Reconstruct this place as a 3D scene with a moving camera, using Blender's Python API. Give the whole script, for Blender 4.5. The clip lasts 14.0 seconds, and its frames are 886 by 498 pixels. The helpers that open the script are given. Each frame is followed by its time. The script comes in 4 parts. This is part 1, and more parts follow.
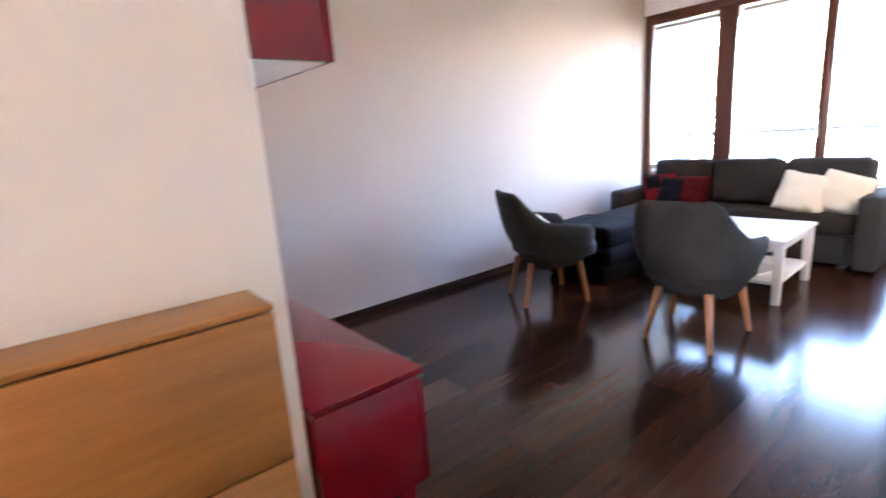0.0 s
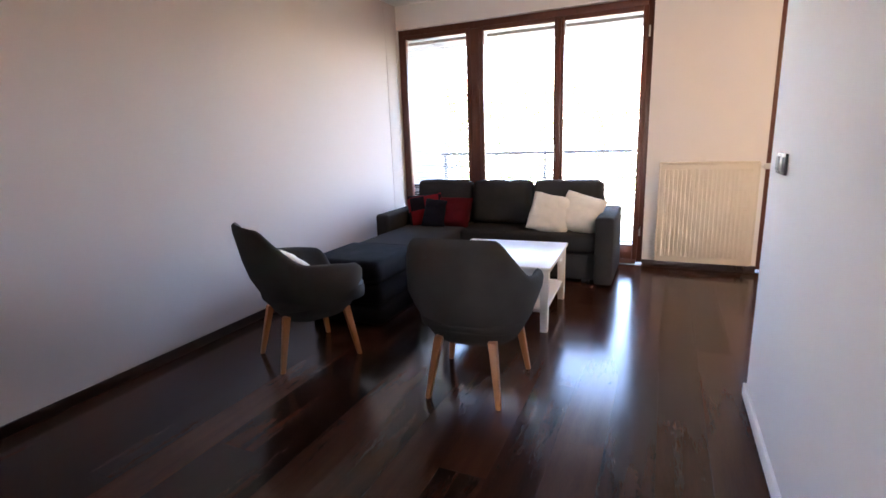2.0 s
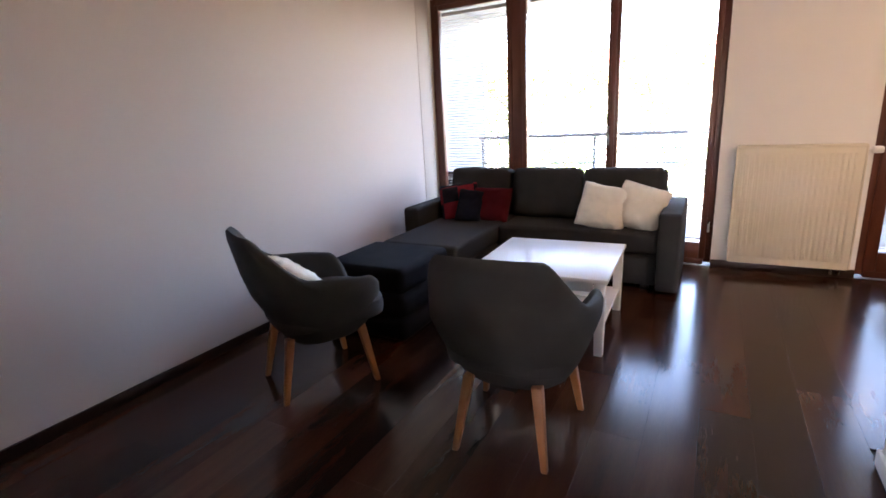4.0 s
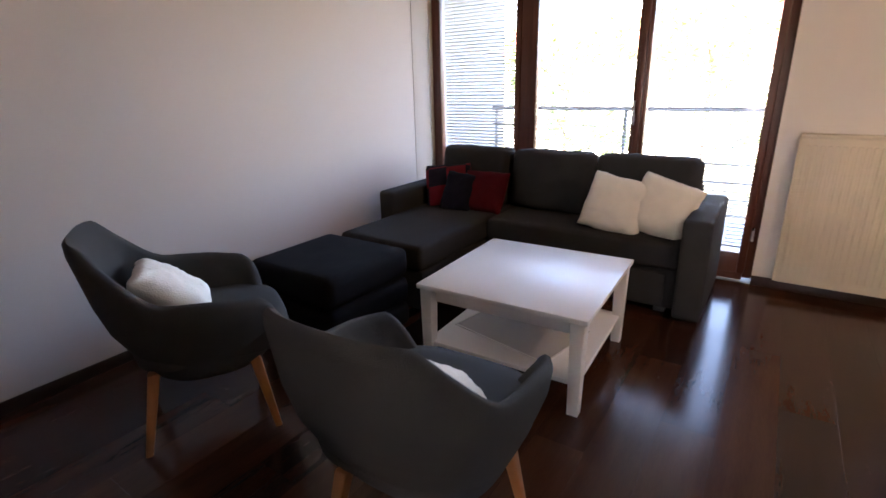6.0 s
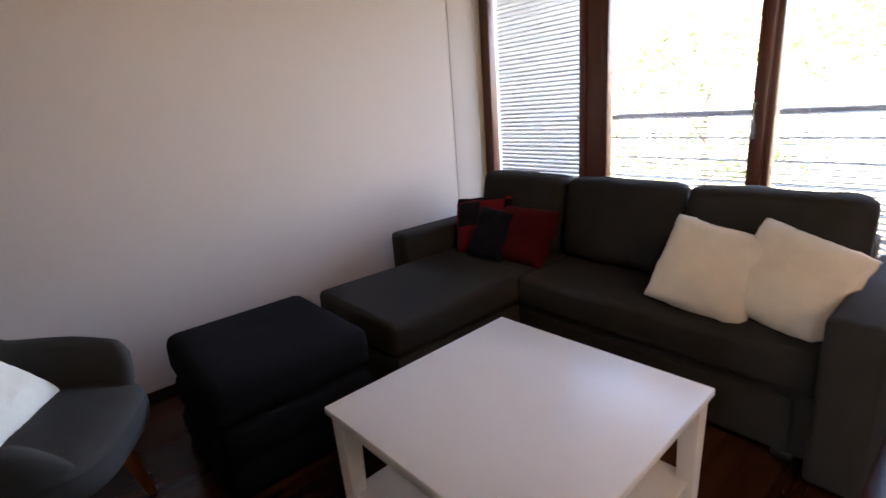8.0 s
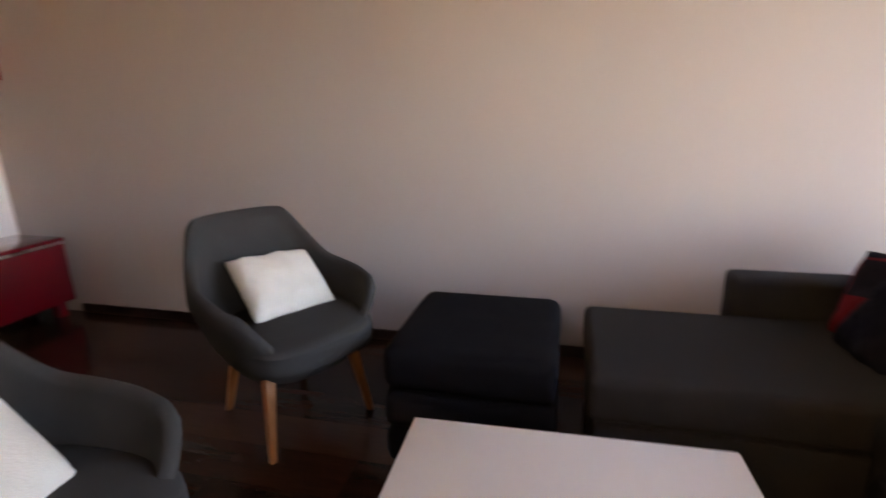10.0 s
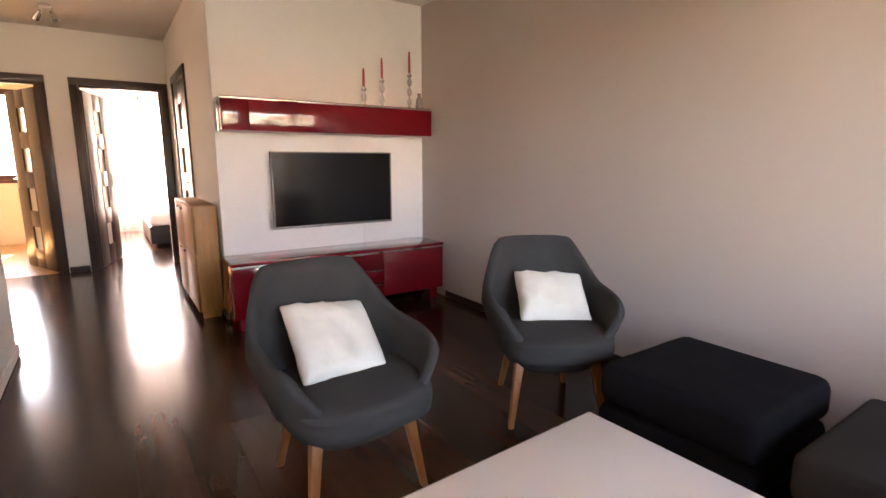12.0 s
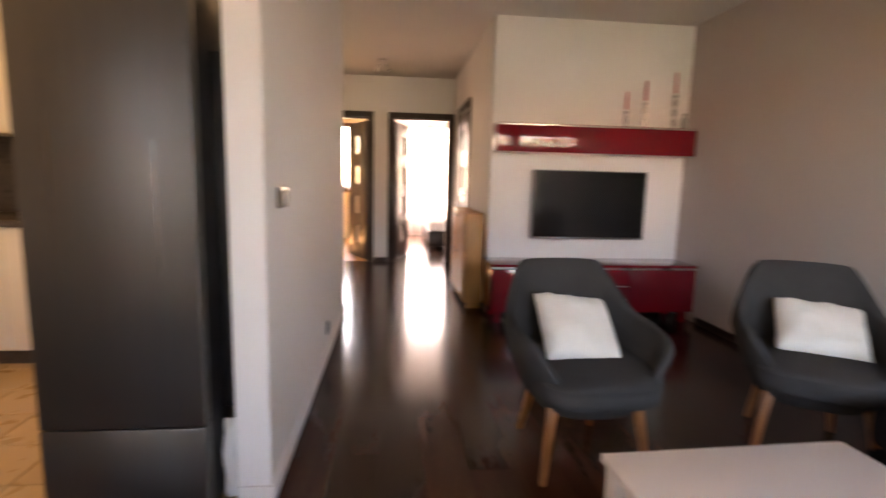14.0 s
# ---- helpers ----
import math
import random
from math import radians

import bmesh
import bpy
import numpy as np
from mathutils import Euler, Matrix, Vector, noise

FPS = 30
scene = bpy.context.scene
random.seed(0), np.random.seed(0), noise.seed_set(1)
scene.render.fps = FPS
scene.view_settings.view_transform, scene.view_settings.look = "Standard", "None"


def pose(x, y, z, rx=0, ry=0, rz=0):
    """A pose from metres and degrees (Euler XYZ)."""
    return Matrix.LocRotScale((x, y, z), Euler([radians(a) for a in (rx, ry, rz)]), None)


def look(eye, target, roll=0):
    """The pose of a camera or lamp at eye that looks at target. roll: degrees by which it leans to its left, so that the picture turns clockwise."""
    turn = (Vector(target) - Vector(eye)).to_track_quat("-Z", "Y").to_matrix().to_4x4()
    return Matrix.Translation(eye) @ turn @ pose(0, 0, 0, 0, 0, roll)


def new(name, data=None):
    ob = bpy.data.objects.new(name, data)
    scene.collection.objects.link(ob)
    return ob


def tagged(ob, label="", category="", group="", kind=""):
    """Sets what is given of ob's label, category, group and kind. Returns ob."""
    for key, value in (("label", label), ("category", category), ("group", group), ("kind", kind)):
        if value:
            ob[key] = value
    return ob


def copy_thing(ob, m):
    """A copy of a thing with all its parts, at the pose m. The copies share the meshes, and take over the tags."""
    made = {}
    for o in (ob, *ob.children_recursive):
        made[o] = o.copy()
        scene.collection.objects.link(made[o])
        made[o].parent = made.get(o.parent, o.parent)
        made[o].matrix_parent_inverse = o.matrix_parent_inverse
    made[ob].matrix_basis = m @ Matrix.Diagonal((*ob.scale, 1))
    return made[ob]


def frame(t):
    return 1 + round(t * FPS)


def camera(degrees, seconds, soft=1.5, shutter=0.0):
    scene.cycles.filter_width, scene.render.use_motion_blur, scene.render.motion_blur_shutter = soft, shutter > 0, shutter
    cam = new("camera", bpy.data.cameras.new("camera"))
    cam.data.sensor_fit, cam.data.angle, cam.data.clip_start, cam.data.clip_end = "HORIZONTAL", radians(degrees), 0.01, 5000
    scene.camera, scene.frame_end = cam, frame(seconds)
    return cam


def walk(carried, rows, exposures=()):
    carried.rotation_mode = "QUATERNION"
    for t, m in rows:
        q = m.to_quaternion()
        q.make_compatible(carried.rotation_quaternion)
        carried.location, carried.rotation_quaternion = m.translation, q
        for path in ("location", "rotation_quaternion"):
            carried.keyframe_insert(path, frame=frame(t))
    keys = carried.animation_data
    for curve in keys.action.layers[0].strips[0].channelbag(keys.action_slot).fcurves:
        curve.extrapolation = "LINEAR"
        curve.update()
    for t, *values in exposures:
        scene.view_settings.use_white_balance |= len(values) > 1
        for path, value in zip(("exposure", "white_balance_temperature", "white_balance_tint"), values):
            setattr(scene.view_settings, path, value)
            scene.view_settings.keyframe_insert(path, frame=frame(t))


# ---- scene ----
cam = camera(83.8, 14.0, shutter=0.5)
PATH = [
    (0, (3.048, -0.457, 1.234), (1.528, 0.765, 0.793), -4.1),
    (0.5, (2.927, -0.261, 1.25), (1.641, 1.213, 0.834), -4.0),
    (1, (2.849, -0.122, 1.255), (1.822, 1.531, 0.797), -2.1),
    (1.5, (2.744, 0.019, 1.248), (1.937, 1.79, 0.787), -1.9),
    (2, (2.67, 0.144, 1.258), (1.867, 1.922, 0.817), -2.1),
    (2.5, (2.63, 0.326, 1.277), (1.519, 1.927, 0.825), -0.9),
    (5, (2.433, 0.978, 1.278), (1.589, 2.706, 0.73), -4.2),
    (5.5, (2.517, 1.26, 1.284), (1.551, 2.904, 0.681), -2.0),
    (6, (2.538, 1.468, 1.281), (1.47, 3.036, 0.649), -1.3),
    (6.5, (2.473, 1.748, 1.27), (1.321, 3.228, 0.577), -1.5),
    (7, (2.475, 2.011, 1.278), (1.245, 3.463, 0.663), -3.2),
    (9.5, (2.435, 3.326, 1.188), (0.527, 3.461, 0.603), -1.7),
    (10, (2.364, 3.455, 1.211), (0.496, 2.977, 0.678), -1.3),
    (10.5, (2.334, 3.583, 1.227), (0.648, 2.59, 0.817), -2.4),
    (11, (2.352, 3.734, 1.235), (1.032, 2.285, 0.841), 0.2),
    (11.5, (2.392, 3.845, 1.227), (1.265, 2.224, 0.905), -0.7),
    (12, (2.499, 4.048, 1.233), (1.396, 2.417, 0.882), -0.0),
    (12.5, (2.515, 4.228, 1.244), (1.466, 2.561, 0.893), 0.0),
    (13, (2.502, 4.371, 1.232), (1.523, 2.668, 0.856), 1.1),
    (13.5, (2.541, 4.407, 1.207), (1.818, 2.568, 0.9), 1.4),
    (14, (2.645, 4.373, 1.196), (2.446, 2.402, 0.919), 1.4),
]
EXPOSURES = [(0, 6.75, 6150, 18), (1.5, 6.1, 6500, 20), (2.5, 5.65, 6500, 21), (5, 5.52, 6950, 22), (7, 5.03, 6950, 22), (9.5, 5.0, 8500, 25), (11, 5.75, 8600, 25), (12, 5.6, 8600, 25), (14, 5.15, 8900, 26)]
walk(cam, [(t, look(eye, target, roll)) for t, eye, target, roll in PATH], EXPOSURES)

# ---- light ----
world = bpy.data.worlds.new("sky")
scene.world = world
world.use_nodes = True
_n = world.node_tree.nodes
_sky = _n.new("ShaderNodeTexSky")
_sky.sky_type, _sky.sun_disc = "NISHITA", False
_sky.sun_elevation, _sky.sun_rotation = radians(42), radians(195)
world.node_tree.links.new(_sky.outputs[0], _n["Background"].inputs[0])
_n["Background"].inputs[1].default_value = 0.14
sun = new("sun", bpy.data.lights.new("sun", "SUN"))
sun.data.energy, sun.data.angle, sun.data.color = 3.4, radians(0.5), (1, 0.95, 0.88)
sun.matrix_world = look((-1.5, -6, 6), (0, 0, 0.2))
kitchen_light = new("kitchen_light", bpy.data.lights.new("kitchen_light", "POINT"))
kitchen_light.data.energy, kitchen_light.data.color, kitchen_light.data.shadow_soft_size = 1.2, (1, 0.72, 0.42), 0.12
kitchen_light.location = (4.3, 2.6, 2.3)
# added warm fill for the hall ceiling; no fixture belongs to it
hall_fill = new("hall_fill", bpy.data.lights.new("hall_fill", "POINT"))
hall_fill.data.energy, hall_fill.data.color, hall_fill.data.shadow_soft_size = 0.15, (1, 0.75, 0.48), 0.05
hall_fill.location = (3.9, -1.2, 2.3)


# ---- materials ----
def mat(name, color, rough=0.5, metal=0.0, vary=0.06, scale=6.0, grain=120.0, bump=0.02, stretch=(1, 1, 1), spec=0.5, coat=0.0, rand=0.0, even=0.85):
    """A painted, woven or grained surface: broad stains, fine grain and a fine relief."""
    m = bpy.data.materials.new(name)
    m.use_nodes = True
    nt = m.node_tree
    b = nt.nodes["Principled BSDF"]
    b.inputs["Metallic"].default_value, b.inputs["Specular IOR Level"].default_value = metal, spec
    b.inputs["Coat Weight"].default_value, b.inputs["Coat Roughness"].default_value = coat, 0.05
    tc = nt.nodes.new("ShaderNodeTexCoord")
    mp = nt.nodes.new("ShaderNodeMapping")
    mp.inputs["Scale"].default_value = stretch
    nt.links.new(tc.outputs["Object"], mp.inputs[0])
    info = nt.nodes.new("ShaderNodeObjectInfo")
    shift = nt.nodes.new("ShaderNodeVectorMath")
    shift.operation = "MULTIPLY_ADD"
    nt.links.new(info.outputs["Random"], shift.inputs[0])
    shift.inputs[1].default_value = (37, 53, 71)
    nt.links.new(mp.outputs[0], shift.inputs[2])
    big, fine = nt.nodes.new("ShaderNodeTexNoise"), nt.nodes.new("ShaderNodeTexNoise")
    big.inputs["Scale"].default_value, fine.inputs["Scale"].default_value = scale, grain
    big.inputs["Detail"].default_value, fine.inputs["Detail"].default_value = 5, 3
    for n in (big, fine):
        nt.links.new(shift.outputs[0], n.inputs["Vector"])
    add = nt.nodes.new("ShaderNodeMath")
    add.operation = "MULTIPLY_ADD"
    nt.links.new(fine.outputs[0], add.inputs[0])
    add.inputs[1].default_value = 0.5
    nt.links.new(big.outputs[0], add.inputs[2])
    add2 = nt.nodes.new("ShaderNodeMath")
    add2.operation = "MULTIPLY_ADD"
    nt.links.new(info.outputs["Random"], add2.inputs[0])
    add2.inputs[1].default_value = rand
    nt.links.new(add.outputs[0], add2.inputs[2])
    ramp = nt.nodes.new("ShaderNodeMapRange")
    ramp.inputs[1].default_value, ramp.inputs[2].default_value = 0.4, 1.1 + rand
    ramp.inputs[3].default_value, ramp.inputs[4].default_value = 1 - vary, 1 + vary
    nt.links.new(add2.outputs[0], ramp.inputs[0])
    mul = nt.nodes.new("ShaderNodeVectorMath")
    mul.operation = "SCALE"
    mul.inputs[0].default_value = color
    nt.links.new(ramp.outputs[0], mul.inputs["Scale"])
    nt.links.new(mul.outputs[0], b.inputs["Base Color"])
    rr = nt.nodes.new("ShaderNodeMapRange")
    rr.inputs[1].default_value, rr.inputs[2].default_value = 0.3, 0.7
    rr.inputs[3].default_value, rr.inputs[4].default_value = rough * even, min(1, rough * (2 - even))
    nt.links.new(big.outputs[0], rr.inputs[0])
    nt.links.new(rr.outputs[0], b.inputs["Roughness"])
    bm_ = nt.nodes.new("ShaderNodeBump")
    bm_.inputs["Strength"].default_value, bm_.inputs["Distance"].default_value = 0.5, bump * 0.05
    nt.links.new(add.outputs[0], bm_.inputs["Height"])
    nt.links.new(bm_.outputs[0], b.inputs["Normal"])
    return m


def pane_mat(name, tint=(1, 1, 1), rough=0.0):
    """Clear flat glass: see-through with a Fresnel gloss."""
    m = bpy.data.materials.new(name)
    m.use_nodes = True
    nt = m.node_tree
    nt.nodes.remove(nt.nodes["Principled BSDF"])
    t, g, f, x = (nt.nodes.new("ShaderNode" + k) for k in ("BsdfTransparent", "BsdfGlossy", "Fresnel", "MixShader"))
    t.inputs[0].default_value, g.inputs["Roughness"].default_value = (*tint, 1), rough
    f.inputs[0].default_value = 1.45
    cap = nt.nodes.new("ShaderNodeMath")
    cap.operation = "MINIMUM"
    cap.inputs[1].default_value = 0.12
    nt.links.new(f.outputs[0], cap.inputs[0])
    nt.links.new(cap.outputs[0], x.inputs[0])
    nt.links.new(t.outputs[0], x.inputs[1])
    nt.links.new(g.outputs[0], x.inputs[2])
    nt.links.new(x.outputs[0], nt.nodes["Material Output"].inputs[0])
    return m


def sheer_mat(name, color, clear):
    """Thin cloth or frosted pane that lets light through."""
    m = bpy.data.materials.new(name)
    m.use_nodes = True
    nt = m.node_tree
    nt.nodes.remove(nt.nodes["Principled BSDF"])
    t, a, d, x, y = (nt.nodes.new("ShaderNode" + k) for k in ("BsdfTransparent", "BsdfTranslucent", "BsdfDiffuse", "MixShader", "MixShader"))
    a.inputs[0].default_value = d.inputs[0].default_value = (*color, 1)
    x.inputs[0].default_value, y.inputs[0].default_value = 0.35, clear
    nt.links.new(a.outputs[0], x.inputs[1])
    nt.links.new(d.outputs[0], x.inputs[2])
    nt.links.new(x.outputs[0], y.inputs[1])
    nt.links.new(t.outputs[0], y.inputs[2])
    nt.links.new(y.outputs[0], nt.nodes["Material Output"].inputs[0])
    return m


def plaid_mat(name, one, two):
    """Woven checks in two colours."""
    m = mat(name, one, 0.95, vary=0.15, grain=260, bump=0.1, spec=0.1)
    nt = m.node_tree
    ch = nt.nodes.new("ShaderNodeTexChecker")
    ch.inputs["Scale"].default_value = 7
    ch.inputs[1].default_value, ch.inputs[2].default_value = (*one, 1), (*two, 1)
    tc = nt.nodes.new("ShaderNodeTexCoord")
    nt.links.new(tc.outputs["Object"], ch.inputs[0])
    nt.links.new(ch.outputs[0], nt.nodes["Principled BSDF"].inputs["Base Color"])
    return m


# light beige, with the dimness of grazing window light put into the colour
M_long = mat("dimmed_beige_paint", (0.53, 0.458, 0.424), 0.85, vary=0.02, scale=1.5, grain=180, bump=0.03, spec=0.3)
M_white = mat("white_paint", (0.88, 0.86, 0.84), 0.8, vary=0.02, scale=1.5, grain=180, bump=0.03, spec=0.3)
M_ceil = mat("ceiling_paint", (0.78, 0.75, 0.72), 0.9, vary=0.02, scale=1.2, grain=200, bump=0.02, spec=0.2)
M_cream = mat("cream_paint", (0.84, 0.76, 0.60), 0.85, vary=0.03, scale=2, bump=0.02)
M_plank = mat("dark_laminate", (0.046, 0.0168, 0.0098), 0.17, spec=0.3, vary=0.9, scale=2.5, grain=34, bump=0.004, stretch=(7, 0.7, 7), rand=0.8, even=0.9)
M_under = mat("joint_dark", (0.008, 0.006, 0.005), 0.7)
M_base = mat("dark_skirting", (0.026, 0.012, 0.008), 0.35, vary=0.3, scale=6, stretch=(1, 1, 8), bump=0.02)
M_mahog = mat("mahogany_frame", (0.11, 0.032, 0.018), 0.33, vary=0.3, scale=4, grain=60, stretch=(8, 8, 0.7), bump=0.03)
M_wenge = mat("wenge_door", (0.045, 0.028, 0.024), 0.33, vary=0.3, scale=4, grain=60, stretch=(8, 8, 0.7), bump=0.03)
M_oak = mat("oak_veneer", (0.37, 0.155, 0.036), 0.42, vary=0.28, scale=3.5, grain=45, stretch=(9, 0.8, 9), bump=0.04)
M_oakv = mat("oak_side", (0.44, 0.20, 0.055), 0.42, vary=0.25, scale=3.5, grain=45, stretch=(9, 9, 0.8), bump=0.04)
M_beech = mat("beech_leg", (0.37, 0.145, 0.048), 0.4, vary=0.2, scale=5, grain=60, stretch=(10, 10, 1), bump=0.03)
M_red = mat("red_lacquer", (0.20, 0.006, 0.014), 0.12, vary=0.04, scale=2, bump=0.0, coat=0.6, even=1.0)
M_alu = mat("brushed_metal", (0.62, 0.62, 0.62), 0.3, 1.0, vary=0.08, grain=200)
M_chrome = mat("chrome", (0.75, 0.75, 0.75), 0.12, 1.0, vary=0.02)
M_steel = mat("fridge_steel", (0.125, 0.12, 0.115), 0.32, 0.85, vary=0.06, scale=2, grain=90, stretch=(20, 20, 0.5))
M_black = mat("black_plastic", (0.012, 0.012, 0.013), 0.35, vary=0.1)
M_screen = mat("tv_glass", (0.004, 0.004, 0.005), 0.16, vary=0.02, bump=0)
M_chair = mat("grey_weave", (0.050, 0.0475, 0.0465), 0.95, vary=0.2, scale=9, grain=420, bump=0.16, spec=0.15)
M_sofa = mat("charcoal_weave", (0.033, 0.032, 0.033), 0.95, vary=0.25, scale=8, grain=420, bump=0.16, spec=0.15)
M_pouf = mat("black_cloth", (0.007, 0.007, 0.009), 0.95, vary=0.3, scale=8, grain=300, bump=0.15, spec=0.1)
M_pillow = mat("white_plush", (0.80, 0.76, 0.68), 0.95, vary=0.06, scale=14, grain=240, bump=0.3, spec=0.1)
M_table = mat("white_stain", (0.82, 0.80, 0.79), 0.35, vary=0.02, scale=3, grain=60, bump=0.004, even=1.0)
M_plaid = plaid_mat("red_black_check", (0.16, 0.012, 0.018), (0.012, 0.010, 0.016))
M_wine = mat("wine_cloth", (0.07, 0.006, 0.010), 0.95, vary=0.3, scale=8, grain=300, bump=0.15, spec=0.1)
M_navy = mat("navy_cloth", (0.010, 0.011, 0.02), 0.95, vary=0.3, scale=8, grain=300, bump=0.15, spec=0.1)
M_enamel = mat("cream_enamel", (0.78, 0.72, 0.60), 0.35, vary=0.03, scale=3, bump=0.005)
# white slats greyed: their shade against the bright outside is in the colour
M_slat = mat("backlit_white_slat", (0.46, 0.475, 0.49), 0.45, vary=0.04)
M_glass = pane_mat("clear_glass")
M_film = sheer_mat("clear_film", (0.70, 0.69, 0.68), 0.8)
M_frost = sheer_mat("frosted_glass", (0.75, 0.74, 0.70), 0.25)
M_sheer = sheer_mat("sheer_curtain", (0.85, 0.72, 0.70), 0.35)
M_crystal = mat("cut_glass", (0.85, 0.86, 0.86), 0.08, vary=0.02, bump=0)
M_crystal.node_tree.nodes["Principled BSDF"].inputs["Transmission Weight"].default_value = 0.75
M_wax = mat("red_wax", (0.45, 0.03, 0.04), 0.45, vary=0.08)
M_tile = mat("beige_tile", (0.40, 0.27, 0.14), 0.3, vary=0.12, scale=9, rand=0.4)
M_kit = mat("cream_front", (0.74, 0.70, 0.62), 0.35, vary=0.03)
M_counter = mat("dark_counter", (0.06, 0.05, 0.045), 0.3, vary=0.3, scale=40)
M_orange = mat("orange_parquet", (0.52, 0.29, 0.14), 0.35, vary=0.25, scale=3, grain=40, stretch=(7, 0.8, 7), rand=0.5)
# pale render darkened to grey, standing in for weaker light on the balcony
M_render = mat("dimmed_balcony_render", (0.28, 0.30, 0.325), 0.9, vary=0.05, scale=3, grain=150, bump=0.1)
M_conc = mat("concrete", (0.42, 0.41, 0.39), 0.85, vary=0.15, scale=4, bump=0.1)
M_leaf = mat("leaf_green", (0.09, 0.15, 0.035), 0.6, vary=0.5, scale=2, rand=0.3)
M_bark = mat("bark", (0.12, 0.09, 0.06), 0.9, vary=0.4, scale=9, bump=0.4)
M_grass = mat("grass", (0.13, 0.13, 0.08), 0.9, vary=0.4, scale=0.7, grain=20, bump=0.5)
M_brick = mat("house_render", (0.72, 0.66, 0.60), 0.9, vary=0.08, scale=1)
M_roof = mat("red_roof", (0.34, 0.10, 0.06), 0.8, vary=0.25, scale=3)
M_fence = mat("brown_fence", (0.22, 0.10, 0.06), 0.7, vary=0.3, scale=4, rand=0.4)
M_mattress = mat("white_linen", (0.80, 0.76, 0.74), 0.9, vary=0.05, scale=8, bump=0.2)
M_rail = mat("grey_paint", (0.16, 0.17, 0.18), 0.5, vary=0.1)
M_bezel = mat("bezel_grey", (0.22, 0.22, 0.23), 0.4, 0.6, vary=0.05)
M_pure = mat("white_plastic", (0.78, 0.78, 0.76), 0.4, vary=0.03)


# ---- builders ----
def add_box(bm, x, y, z, bevel=0.0, seg=2):
    """Adds a box, given by its spans, to bm; with a bevel, its edges are rounded."""
    vs = [bm.verts.new((a, b, c)) for a in x for b in y for c in z]
    fs = [bm.faces.new([vs[i] for i in f]) for f in ((0, 1, 3, 2), (4, 6, 7, 5), (0, 4, 5, 1), (2, 3, 7, 6), (0, 2, 6, 4), (1, 5, 7, 3))]
    if bevel:
        es = list({e for f in fs for e in f.edges})
        bmesh.ops.bevel(bm, geom=es, offset=bevel, segments=seg, profile=0.5, affect="EDGES", clamp_overlap=True)


def mesh_of(bm, name, material, smooth=True, angle=40):
    bmesh.ops.recalc_face_normals(bm, faces=bm.faces[:])
    me = bpy.data.meshes.new(name)
    bm.to_mesh(me)
    bm.free()
    for m in material if isinstance(material, (list, tuple)) else (material,):
        me.materials.append(m)
    if smooth:
        me.shade_smooth()
        me.set_sharp_from_angle(angle=radians(angle))
    return me


def thing(name, label, category, at=(0, 0, 0), rz=0.0, group="", kind=""):
    e = new(name)
    e.empty_display_size = 0.05
    e.matrix_basis = pose(*at, 0, 0, rz)
    return tagged(e, label, category, group, kind)


def part(owner, name, me, label="", m=None):
    ob = new(name, me)
    ob.parent = owner
    if m is not None:
        ob.matrix_basis = m
    return tagged(ob, label) if label else ob


def box_part(owner, name, x, y, z, material, bevel=0.004, seg=2, label="", world=True):
    """A rounded block; spans in the world's metres, or in the owner's own with world=False."""
    bm = bmesh.new()
    o = owner.matrix_basis.translation if world else Vector((0, 0, 0))
    add_box(bm, [v - o.x for v in x], [v - o.y for v in y], [v - o.z for v in z], bevel, seg)
    return part(owner, name, mesh_of(bm, name, material), label)


def structure(name, label, category, boxes, material, bevel=0.0):
    bm = bmesh.new()
    for x, y, z in boxes:
        add_box(bm, x, y, z, bevel)
    return tagged(new(name, mesh_of(bm, name, material)), label, category, kind="structure")


def lathe(profile, n=20):
    """A turned shape from (radius, height) pairs."""
    bm = bmesh.new()
    rings = [[bm.verts.new((r * math.cos(2 * math.pi * i / n), r * math.sin(2 * math.pi * i / n), z)) for i in range(n)] for r, z in profile]
    for a, b in zip(rings, rings[1:]):
        for i in range(n):
            bm.faces.new((a[i], a[(i + 1) % n], b[(i + 1) % n], b[i]))
    bm.faces.new(rings[0][::-1])
    bm.faces.new(rings[-1])
    return bm


def tube(points, r, n=10):
    """A round bar along points."""
    bm = bmesh.new()
    pts = [Vector(p) for p in points]
    rings = []
    for i, p in enumerate(pts):
        d = (pts[min(i + 1, len(pts) - 1)] - pts[max(i - 1, 0)]).normalized()
        q = d.to_track_quat("Z", "Y")
        rings.append([bm.verts.new(p + q @ Vector((r * math.cos(2 * math.pi * k / n), r * math.sin(2 * math.pi * k / n), 0))) for k in range(n)])
    for a, b in zip(rings, rings[1:]):
        for k in range(n):
            bm.faces.new((a[k], a[(k + 1) % n], b[(k + 1) % n], b[k]))
    bm.faces.new(rings[0][::-1])
    bm.faces.new(rings[-1])
    return bm


# ---- setting ----
H = 2.60
structure("wall_west", "long plain beige painted wall of the living room, darkened for grazing light", "wall", [((-0.12, 0), (-0.12, 5.05), (0, H))], M_long)
# pilaster takes the west wall's darkened beige instead of white
structure("pilaster", "narrow pilaster beside the window, in the dimmed wall beige", "wall", [((0.0, 0.004), (4.82, 5.05), (0, H))], M_long, 0.0035)
structure("wall_tv", "white painted wall behind the television", "wall", [((0, 1.80), (-0.12, 0), (0, H))], M_white)
structure("wall_hall_west", "cream-white hall wall with a dark door in it", "wall",
          [((1.68, 1.80), (-1.32, -0.12), (0, H)), ((1.68, 1.80), (-2.755, -2.20), (0, H)), ((1.68, 1.80), (-2.20, -1.32), (2.05, H))], M_white)
